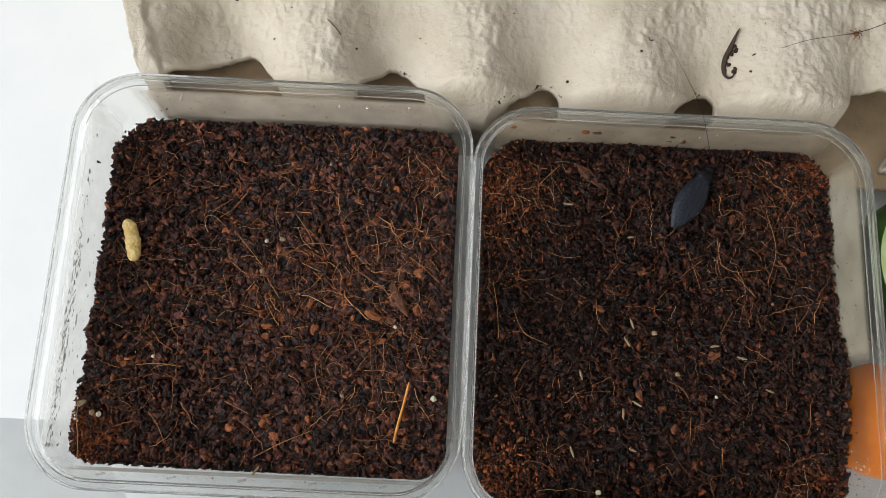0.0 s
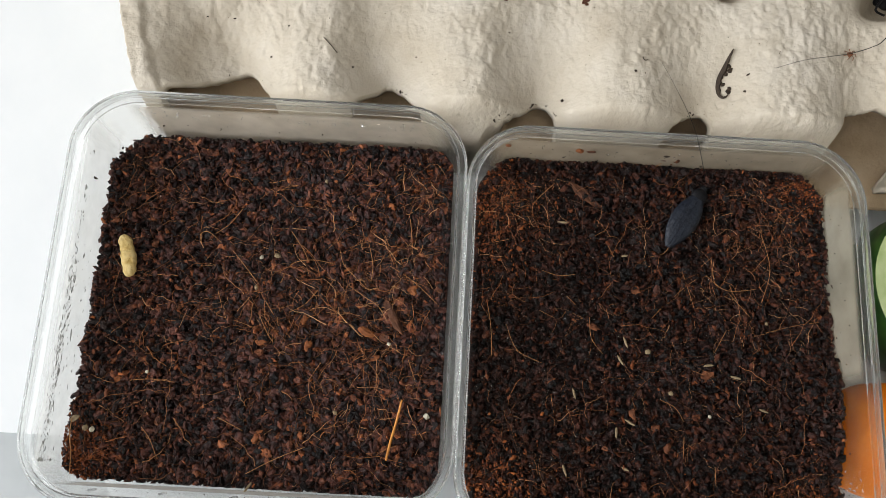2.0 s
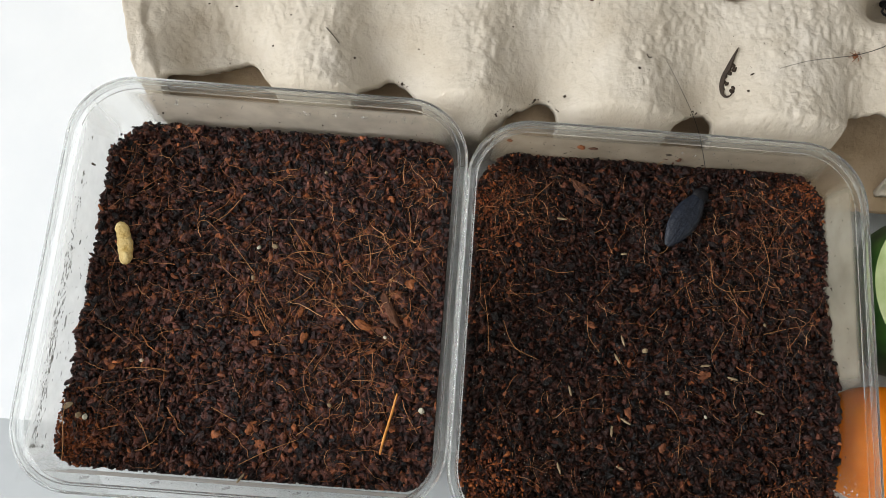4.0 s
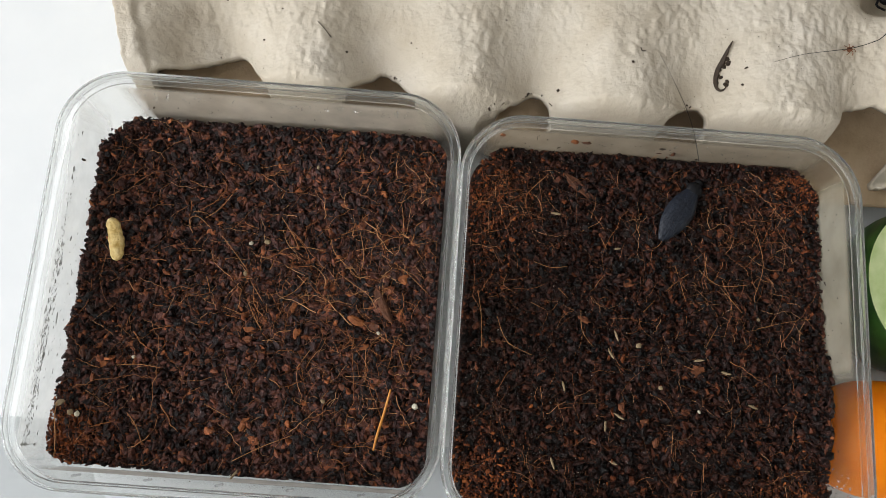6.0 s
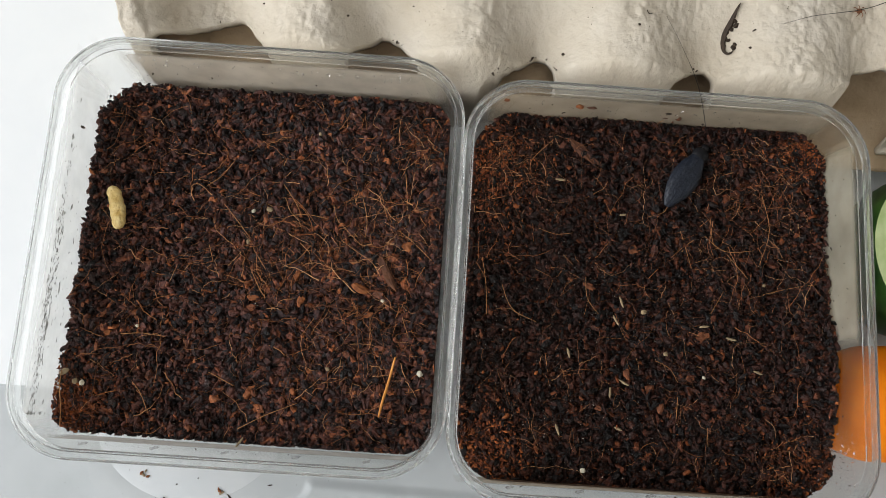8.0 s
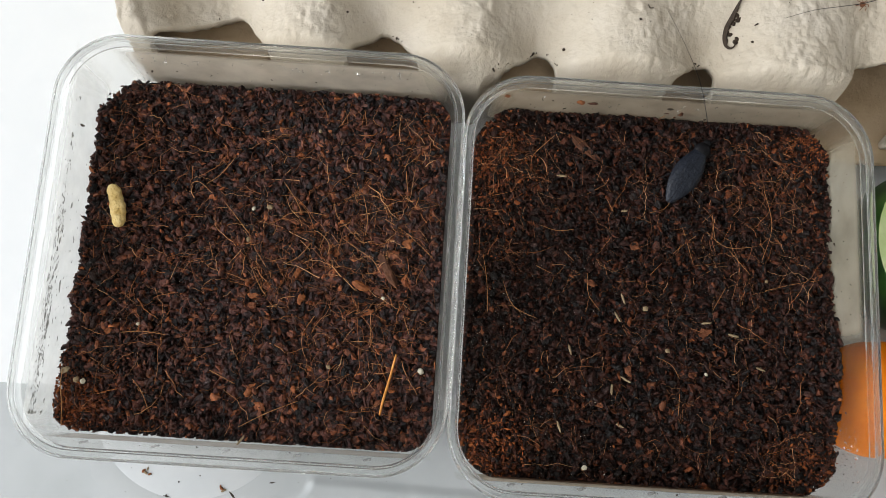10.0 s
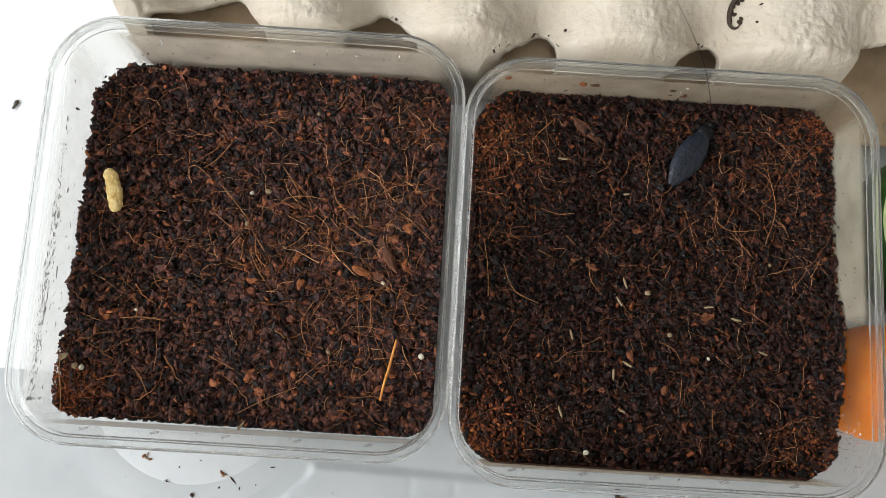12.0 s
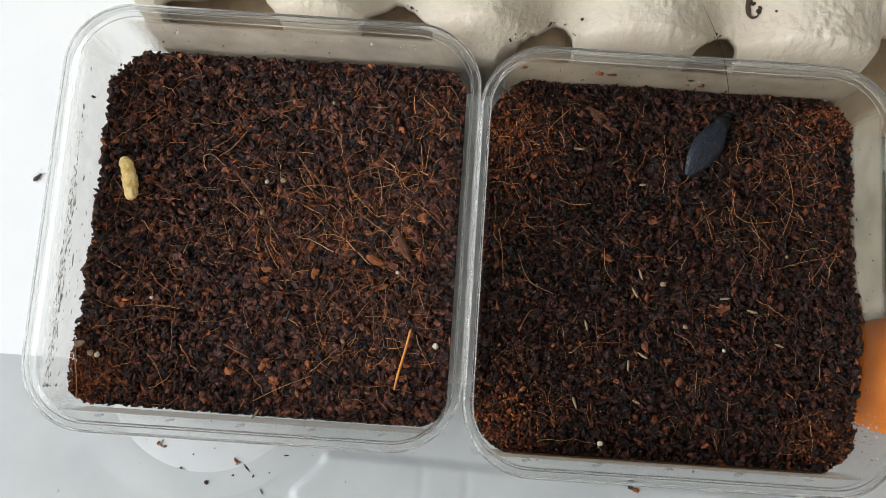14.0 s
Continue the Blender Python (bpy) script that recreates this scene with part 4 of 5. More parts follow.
straw("orange_stalk", "thick orange stalk curved on dark coir", [(0.1113, -0.0924), (0.1096, -0.1006), (0.1082, -0.1070), (0.1074, -0.1115)], 0.00045, M_ORANGE_STICK, "straws", TOP + 0.0024)
STRAWS = (((0.0526, -0.1009), (0.0611, -0.1048)), ((0.0288, -0.1052), (0.0320, -0.1090), (0.0352, -0.1149)), ((0.0636, -0.1179), (0.0720, -0.1130), (0.0814, -0.1088)),
          ((0.0231, -0.0908), (0.0300, -0.0900), (0.0376, -0.0907)), ((0.1125, -0.0795), (0.1153, -0.0866)), ((0.1102, -0.0316), (0.1115, -0.0414)),
          ((0.0873, -0.0441), (0.0886, -0.0482), (0.0924, -0.0522), (0.0974, -0.0566)), ((0.0968, -0.0411), (0.0985, -0.0482), (0.0984, -0.0542)), ((0.0909, -0.0556), (0.0964, -0.0590), (0.1013, -0.0622), (0.1045, -0.0667)),
          ((0.1044, -0.0484), (0.1122, -0.0527), (0.1209, -0.0604)), ((0.0684, -0.0561), (0.0712, -0.0494), (0.0781, -0.0477), (0.0857, -0.0484)), ((0.0702, -0.0380), (0.0749, -0.0444), (0.0770, -0.0484)),
          ((0.0479, -0.0598), (0.0496, -0.0655), (0.0485, -0.0679), (0.0558, -0.0698), (0.0611, -0.0716)), ((0.0624, -0.0671), (0.0653, -0.0727), (0.0679, -0.0760)), ((0.0448, -0.0403), (0.0491, -0.0364), (0.0532, -0.0307)),
          ((0.0405, -0.0442), (0.0396, -0.0407), (0.0424, -0.0399), (0.0468, -0.0432)), ((0.0721, -0.0659), (0.0770, -0.0626), (0.0812, -0.0576)), ((0.0905, -0.0427), (0.0973, -0.0399), (0.1033, -0.0419)),
          ((0.0630, -0.0612), (0.0670, -0.0668)), ((0.0512, -0.0459), (0.0563, -0.0515), (0.0602, -0.0560)))
for p in STRAWS:
    straw("straw", "thin tan straw lying on dark coir", p, 0.00012, M_TAN, "straws")
STRAWS = (((0.2119, -0.1080), (0.2125, -0.1142)), ((0.2440, -0.0636), (0.2502, -0.0697), (0.2518, -0.0761)), ((0.2388, -0.0915), (0.2479, -0.0952)),
          ((0.1372, -0.0579), (0.1390, -0.0664), (0.1396, -0.0766)), ((0.1592, -0.0882), (0.1604, -0.0936)), ((0.1947, -0.0879), (0.1999, -0.0900), (0.2021, -0.0943)),
          ((0.2128, -0.0715), (0.2175, -0.0636)), ((0.1591, -0.0158), (0.1526, -0.0224), (0.1515, -0.0270)), ((0.1715, -0.0620), (0.1725, -0.0688), (0.1760, -0.0740)),
          ((0.2022, -0.0990), (0.2022, -0.1060)), ((0.2300, -0.0640), (0.2400, -0.0610), (0.2500, -0.0590)), ((0.1440, -0.0660), (0.1480, -0.0740), (0.1560, -0.0780)),
          ((0.2518, -0.0761), (0.2526, -0.0840), (0.2478, -0.0960)), ((0.2300, -0.0300), (0.2330, -0.0420), (0.2290, -0.0540)),
          ((0.1554, -0.0469), (0.1613, -0.0481), (0.1666, -0.0477)), ((0.1639, -0.0553), (0.1673, -0.0580)), ((0.1775, -0.0370), (0.1799, -0.0405)),
          ((0.1918, -0.0403), (0.1971, -0.0382), (0.1988, -0.0350)), ((0.2025, -0.0445), (0.2044, -0.0485), (0.2063, -0.0568)), ((0.2126, -0.0396), (0.2138, -0.0467), (0.2144, -0.0491)),
          ((0.1997, -0.0536), (0.2038, -0.0498), (0.2073, -0.0471)), ((0.2108, -0.0457), (0.2180, -0.0501), (0.2275, -0.0494)), ((0.2180, -0.0512), (0.2228, -0.0557), (0.2251, -0.0591)),
          ((0.1548, -0.0606), (0.1601, -0.0626)), ((0.1922, -0.0612), (0.1963, -0.0568)))
for p in STRAWS:
    straw("straw", "thin pale fibre lying on fine coir", p, 0.00009, M_TAN, "straws")


straw("straw", "tan straw standing against the clear box wall", [(0.0075, -0.1034), (0.0075, -0.1084), (0.0088, -0.1144), (0.0095, -0.1206)], 0.00016, M_TAN, "straws", TOP + 0.0035)
chip_thing("grain_husk", "yellowish husk caught between coir and box wall", "grain husk", 0.0079, -0.1037, 0.0034, 0.0020, 35, M_OAT, 270, "grain husks", TOP + 0.0028, 0.3, 5)


# ---- pupa ----
def build_pupa():
    m = mottled("cream_skin", [(0.32, (0.58, 0.37, 0.10)), (0.45, (0.78, 0.57, 0.22)), (0.7, (0.87, 0.69, 0.33))], 420, 0.55, 0.35, (420, 1.0, 0.0014))
    thing = tagged(new("pupa"), "cream-coloured plump insect pupa lying on dark coir", "insect pupa")
    n, sides, L = 34, 18, 0.0150
    rings = []
    for k in range(n):
        s = k / (n - 1)
        r = 0.00240 * (1 - abs(2 * s - 1) ** 4.5) ** 0.5 * (1 + 0.06 * math.sin(s * 14) + 0.045 * math.cos(s * 37)) * (0.96 + 0.06 * s)
        off = 0.0007 * math.sin(3.0 * s)
        rings.append([(L * (s - 0.5), off + max(r, 0.0002) * math.cos(a) * 1.02, max(r, 0.0002) * math.sin(a) * 0.9) for a in (2 * math.pi * i / sides for i in range(sides))])
    part("body", mesh_of("body", *loft(rings, False, True, True), True), m, thing)
    thing.matrix_basis = pose(0.01595, -0.0497, 0.0428, 0, 0, -74)


build_pupa()


# ---- insects ----
M_ELYTRA = mottled("slate_shell", [(0.3, (0.0045, 0.0070, 0.0130)), (0.7, (0.0105, 0.0150, 0.0250))], 420, 0.42, 0.38)
ridge = node(M_ELYTRA, "ShaderNodeTexWave", Scale=300, Distortion=5.0, Detail=3)
ridge.bands_direction = "Y"
link(M_ELYTRA, M_ELYTRA.node_tree.nodes.new("ShaderNodeTexCoord"), "Object", ridge, "Vector")
ridge_bump = node(M_ELYTRA, "ShaderNodeBump", Strength=0.12, Distance=0.0004)
link(M_ELYTRA, ridge, "Fac", ridge_bump, "Height")
add_bump(M_ELYTRA, 700, 0.6, 0.0005, 4, 0.6, ridge_bump)
M_BLACK = mottled("black_shell", [(0.3, (0.0035, 0.0037, 0.0045)), (0.7, (0.009, 0.009, 0.011))], 500, 0.45, 0.17, (900, 0.4, 0.0003))


def shell(L, W, H, n=26, sides=20, tail=1.6, head=0.62, ridges=0):
    """A long domed shell along x, flat below."""
    rings = []
    for k in range(n):
        s = k / (n - 1)
        w = max((s ** head) * ((1 - s) ** (head * tail)) * 2.3, 0.01)
        ring = []
        for i in range(sides):
            a = 2 * math.pi * i / sides
            up = math.sin(a)
            f = 1 + (ridges * (0.5 + 0.5 * math.cos(a * 14)) if up > 0 else 0)
            ring.append((L * (s - 0.5), W / 2 * w * math.cos(a), H * w * (up if up > 0 else up * 0.35) * f))
        rings.append(ring)
    return mesh_of("shell", *loft(rings, False, True, True), True)


def wing_case(side, L, W, H):
    """One half of a flattened leaf-shaped shell, with fine grooves along it; the seam lies at y = 0."""
    n, m = 30, 13
    verts, faces = [], []
    for k in range(n):
        s = k / (n - 1)
        w = W / 2 * max(math.sin(math.pi * (0.04 + 0.91 * s) ** 0.98), 0.0) ** 0.86
        for i in range(m):
            v = i / (m - 1)
            z = H * math.sqrt(max(0.0, 1 - v ** 2.4)) * (w / (W / 2)) ** 0.8 + 0.00003 * math.cos(v * 40)
            verts.append((L * (s - 0.5), side * (0.00006 + w * v), z))
    faces = [(k * m + i, k * m + i + 1, (k + 1) * m + i + 1, (k + 1) * m + i) for k in range(n - 1) for i in range(m - 1)]
    top = len(verts)
    verts += [(x, y * 0.97, z - 0.0004) for x, y, z in verts]
    faces += [tuple(top + i for i in f[::-1]) for f in faces]
    rim = [i * m + m - 1 for i in range(n)]
    faces += [(a, b, top + b, top + a) for a, b in zip(rim, rim[1:])]
    return mesh_of("wing_case", verts, faces, True)


def build_beetle():
    thing = tagged(new("beetle"), "long slate-black beetle resting on the coir", "beetle")
    body = part("abdomen", shell(0.0180, 0.0070, 0.0014), M_BLACK, thing)
    body.matrix_basis = pose(-0.0030, 0, 0, 0, 0, 180)
    for side in (1, -1):
        ob = part("wing_case", wing_case(side, 0.0226, 0.0095, 0.0021), M_ELYTRA, thing)
        ob.matrix_basis = pose(-0.0024, 0, 0.0004)
    ob = part("pronotum", blob(np.random.default_rng(3), 0.0028, 0.0029, 0.0016, 0.02, 3), M_BLACK, thing, smooth=True)
    ob.matrix_basis = pose(0.0076, 0, 0.0003)
    ob = part("head", blob(np.random.default_rng(4), 0.0013, 0.0015, 0.0011, 0.02, 3), M_BLACK, thing, smooth=True)
    ob.matrix_basis = pose(0.0107, 0, -0.0002)
    for side in (1, -1):
        for x, dx, reach in ((0.0070, 0.0030, 0.0042), (0.0010, -0.0004, 0.0052), (-0.0035, -0.0050, 0.0058)):
            line = spline([(x, side * 0.0020, -0.0008), (x + dx * 0.4, side * reach * 0.8, 0.0006), (x + dx, side * reach * 1.12, -0.0012), (x + dx * 1.7, side * reach * 1.2, -0.0018)], 4)
            part("leg", mesh_of("leg", *tube(line, [0.00030] * 5 + [0.00018] * (len(line) - 5), 6), True), M_BLACK, thing)
    thing.matrix_basis = pose(0.2044, -0.0249, 0.0448, 4, -3, 58.5)
    inv = thing.matrix_basis.inverted()
    line = spline([(0.2103, -0.0130, 0.0460), (0.2070, -0.0101, 0.0540), (0.2013, -0.0059, 0.0665), (0.1985, 0.0003, 0.0685), (0.1962, 0.0075, 0.0670), (0.1940, 0.0156, 0.0640), (0.1920, 0.0232, 0.0605)], 6)
    line = [inv @ p for p in line]
    part("antenna", mesh_of("antenna", *tube(line, [0.00012 - 0.00008 * k / len(line) for k in range(len(line))], 5), True), M_BLACK, thing, "long thin dark antenna")
    line = spline([(0.0115, -0.0008, 0), (0.0140, -0.0030, 0.0004), (0.0160, -0.0070, -0.0004)], 5)
    part("antenna", mesh_of("antenna", *tube(line, [0.00012] * len(line), 5), True), M_BLACK, thing, "long thin dark antenna")


build_beetle()


def build_roach():
    """A black insect that sits half hidden in a pit of the tray."""
    thing = tagged(new("cockroach"), "black long-legged insect sitting in a pit of the egg tray", "insect")
    base = Vector(on_tray(0.2885, 0.0640, 0.004))
    thing.matrix_basis = pose(*base, 0, 8, 165)
    inv = thing.matrix_basis.inverted()
    ob = part("abdomen", shell(0.017, 0.0070, 0.0024), M_BLACK, thing)
    ob.matrix_basis = pose(-0.004, 0, 0)
    ob = part("pronotum", blob(np.random.default_rng(6), 0.0026, 0.0032, 0.0016, 0.02, 3), M_BLACK, thing, smooth=True)
    ob.matrix_basis = pose(0.0055, 0, 0.0006)
    ob = part("head", blob(np.random.default_rng(7), 0.0014, 0.0015, 0.0012, 0.02, 3), M_BLACK, thing, smooth=True)
    ob.matrix_basis = pose(0.0083, 0, 0)
    z = 0.046
    for pts in (((0.2835, 0.0655, z - 0.004), (0.2768, 0.0644, z + 0.001), (0.2773, 0.0617, z), (0.2744, 0.0568, z), (0.2785, 0.0560, z - 0.002)),
                ((0.2850, 0.0600, z - 0.004), (0.2805, 0.0560, z), (0.2790, 0.0520, z + 0.001)),
                ((0.2880, 0.0690, z - 0.004), (0.2840, 0.0730, z + 0.004), (0.2790, 0.0750, z + 0.006))):
        line = [inv @ p for p in spline(pts, 3)]
        part("leg", mesh_of("leg", *tube(line, [0.00045] * len(line), 6), True), M_BLACK, thing)
    path = [(0.2815, 0.0600), (0.2795, 0.0500), (0.2702, 0.0383), (0.2663, 0.0359), (0.2592, 0.0332), (0.2506, 0.0302), (0.2401, 0.0271), (0.2307, 0.0238)]
    pts = [on_tray(x, y, 0.0018) for x, y in path]
    pts[0] = (0.2815, 0.0600, z)
    line = [inv @ p for p in spline(pts, 6)]
    part("antenna", mesh_of("antenna", *tube(line, [0.0002 - 0.00014 * k / len(line) for k in range(len(line))], 5), True), M_BLACK, thing, "long thin black antenna")


build_roach()


def build_curl():
    """A shed dark shell, curled, stuck to the tray."""
    thing = tagged(new("shed_shell"), "dark curled piece of insect shell stuck to the egg tray", "insect shell")
    pts = [(0.2183, 0.0326), (0.2173, 0.0303), (0.2163, 0.0279), (0.2154, 0.0257), (0.2144, 0.0234), (0.2139, 0.0212), (0.2139, 0.0192), (0.2143, 0.0174), (0.2153, 0.0162), (0.2165, 0.0162), (0.2174, 0.0176)]
    line = spline([on_tray(x, y, 0.0006) for x, y in pts], 4)
    n = len(line)
    rng = np.random.default_rng(29)
    rings = []
    for k, p in enumerate(line):
        d = (line[min(k + 1, n - 1)] - line[max(k - 1, 0)]).normalized()
        side = Vector((-d.y, d.x, 0)).normalized()
        w = 0.00006 + 0.00075 * math.sin(math.pi * (k / (n - 1)) ** 0.8) ** 0.9
        inner = w * (1.25 + rng.uniform(-0.35, 0.5))
        up = Vector((0, 0, 1))
        rings.append([p - side * w, p + side * inner * 0.5 + up * 0.0005, p + side * inner, p - up * 0.0003])
    part("crescent", mesh_of("crescent", *loft(rings, False, True, True)), M_DARK, thing)
    for k, (x, y, s) in enumerate(((0.2170, 0.0268, 0.0014), (0.2177, 0.0254, 0.0013), (0.2163, 0.0242, 0.0010), (0.2172, 0.0180, 0.0013), (0.2156, 0.0207, 0.0009), (0.2168, 0.0284, 0.0008), (0.2177, 0.0191, 0.0010))):
        ob = part("torn_flap", blob(np.random.default_rng(30 + k), s, s * 0.7, s * 0.4, 0.3), M_DARK, thing)
        ob.matrix_basis = pose(*on_tray(x, y, 0.0002), 0, 0, 50 * k)


build_curl()


def build_mite():
    thing = tagged(new("husk_bug"), "tiny reddish-brown dried bug on the egg tray", "tiny bug")
    m = mottled("red_brown_shell", [(0.3, (0.12, 0.045, 0.02)), (0.7, (0.22, 0.09, 0.04))], 900, 0.6, 0.3)
    x0, y0, z0 = on_tray(0.2592, 0.0334, 0.0006)
    thing.matrix_basis = pose(x0, y0, z0, 0, 0, 20)
    part("body", blob(np.random.default_rng(40), 0.0011, 0.0009, 0.0006, 0.15, 2), m, thing)
    for k in range(7):
        a = 2 * math.pi * k / 7 + 0.3
        line = spline([(0.0006 * math.cos(a), 0.0006 * math.sin(a), 0.0002), (0.0015 * math.cos(a + 0.2), 0.0015 * math.sin(a + 0.2), 0.0005), (0.0023 * math.cos(a), 0.0023 * math.sin(a), -0.0004)], 3)
        part("leg", mesh_of("leg", *tube(line, [0.00013] * len(line), 4), True), m, thing)


build_mite()


def tray_marks():
    """Small loose things that lie on the tray."""
    for k, (x, y, L, W, a) in enumerate(((0.1836, 0.0204, 0.0010, 0.0008, 0), (0.0874, 0.0185, 0.0009, 0.0008, 0), (0.1604, 0.0130, 0.0011, 0.0009, 30), (0.1410, 0.0020, 0.0018, 0.0010, 20),
                                         (0.2230, 0.0231, 0.0020, 0.0005, 30), (0.2220, 0.0173, 0.0011, 0.0008, 0), (0.0351, 0.0352, 0.0008, 0.0005, 20), (0.0444, 0.0357, 0.0009, 0.0006, 0),
                                         (0.0647, 0.0311, 0.0006, 0.0005, 0), (0.0589, 0.0214, 0.0009, 0.0005, 40), (0.1088, 0.0246, 0.0007, 0.0004, 0), (0.1406, 0.0340, 0.0006, 0.0005, 0))):
        p = on_tray(x, y, 0.0002)
        chip_thing("crumb", "dark brown crumb on the beige egg tray", "crumb", x, y, L, W, a, M_DARK, 300 + k, "tray crumbs", p[2])
    for k, pts in enumerate((((0.0774, 0.0262), (0.0800, 0.0237), (0.0822, 0.0214)), ((0.1862, 0.0262), (0.1867, 0.0250), (0.1880, 0.0253)))):
        line = spline([on_tray(x, y, 0.0003) for x, y in pts], 4)
        tagged(part("hair", mesh_of("hair", *tube(line, [0.00016] * len(line), 5), True), M_DARK), "short dark hair lying on the egg tray", "hair")


tray_marks()


def tray_husks():
    """Two torn brown husks that stick to the tray beside its hollows."""
    for k, (x, y, size) in enumerate(((0.1397, 0.0468, 0.0016), (0.1662, 0.0477, 0.0017))):
        thing = tagged(new("torn_husk"), "crumpled dark brown insect husk stuck to the egg tray", "husk", "torn husks")
        thing.matrix_basis = pose(*on_tray(x, y, 0.0003), 0, 0, 70 * k)
        rng = np.random.default_rng(350 + k)
        for i in range(5):
            ob = part("scrap", blob(rng, size * rng.uniform(0.4, 0.9), size * rng.uniform(0.25, 0.5), size * 0.22, 0.35, 2), M_BROWN, thing)
            ob.matrix_basis = pose(rng.normal(0, 0.5) * size, rng.normal(0, 0.6) * size, 0, 0, 0, rng.uniform(0, 180))


tray_husks()


# ---- vegetables beside the boxes ----
def build_carrot():
    m = mottled("carrot_flesh", [(0.3, (0.72, 0.17, 0.006)), (0.7, (0.82, 0.24, 0.012))], 90, 0.42, 0.5, (350, 0.3, 0.0006))
    skin = mottled("carrot_skin", [(0.3, (0.80, 0.190, 0.001)), (0.7, (0.88, 0.250, 0.002))], 120, 0.55, 0.18, (300, 0.4, 0.0008))
    thing = tagged(new("carrot_piece"), "thick orange carrot piece lying in the tub beside a box", "carrot")
    rings, n = [], 30
    for k in range(n):
        s = k / (n - 1)
        x = 0.075 * s
        r = 0.0203 * (1 - max(0, 1 - x / 0.022) ** 2.6 * 0.42) * (1 - 0.10 * s) * (1 + 0.012 * math.sin(90 * x))
        rings.append([(x, r * math.cos(a) * (1 + 0.012 * math.sin(3 * a)), r * math.sin(a)) for a in (2 * math.pi * i / 36 for i in range(36))])
    part("root", mesh_of("root", *loft(rings, False, False, True), True), skin, thing)
    face = [(0.0, p[1], p[2]) for p in rings[0]]
    inner = [(0.0012, p[1] * 0.45, p[2] * 0.45) for p in rings[0]]
    part("cut_face", mesh_of("cut_face", *loft([face, inner], False, False, True), True), m, thing, "paler cut end")
    thing.matrix_basis = pose(0.2580, -0.0965, 0.0209, 0, 0, 2)


build_carrot()


def build_cucumber():
    skin = mottled("cucumber_skin", [(0.35, (0.012, 0.045, 0.010)), (0.7, (0.045, 0.12, 0.02))], 110, 0.35, 0.5, (200, 0.3, 0.0006))
    flesh = mottled("cucumber_flesh", [(0.3, (0.42, 0.56, 0.22)), (0.7, (0.62, 0.72, 0.40))], 130, 0.3, 0.5, (400, 0.3, 0.0004))
    core = mottled("cucumber_core", [(0.3, (0.55, 0.66, 0.36)), (0.7, (0.70, 0.77, 0.52))], 220, 0.25, 0.5, (500, 0.4, 0.0004))
    thing = tagged(new("cucumber_piece"), "cut piece of dark green cucumber standing in the tub", "cucumber")
    R, H, n = 0.0240, 0.0345, 40

    def ring(r, z):
        return [(r * math.cos(a), 1.20 * r * math.sin(a), z) for a in (2 * math.pi * i / n for i in range(n))]

    part("peel", mesh_of("peel", *loft([ring(R * 0.86, 0), ring(R * 0.96, 0.0035), ring(R * 1.0, 0.010), ring(R * 1.02, 0.019), ring(R, H - 0.0012), ring(R - 0.0008, H)], False, True, False), True), skin, thing)
    flesh_part = part("flesh", mesh_of("flesh", *loft([ring(R - 0.0008, H), ring(R - 0.0022, H + 0.0003), ring(R * 0.6, H + 0.0002)], False, False, False), True), flesh, thing, "pale green cut flesh")
    part("seed_core", mesh_of("seed_core", *loft([ring(R * 0.6, H + 0.0002), ring(R * 0.5, H - 0.0003), ring(R * 0.2, H - 0.0004)], False, False, True), True), core, flesh_part, "watery whitish seed core")
    thing.matrix_basis = pose(0.2955, -0.0425, 0.0008, 0, 0, 0)


build_cucumber()


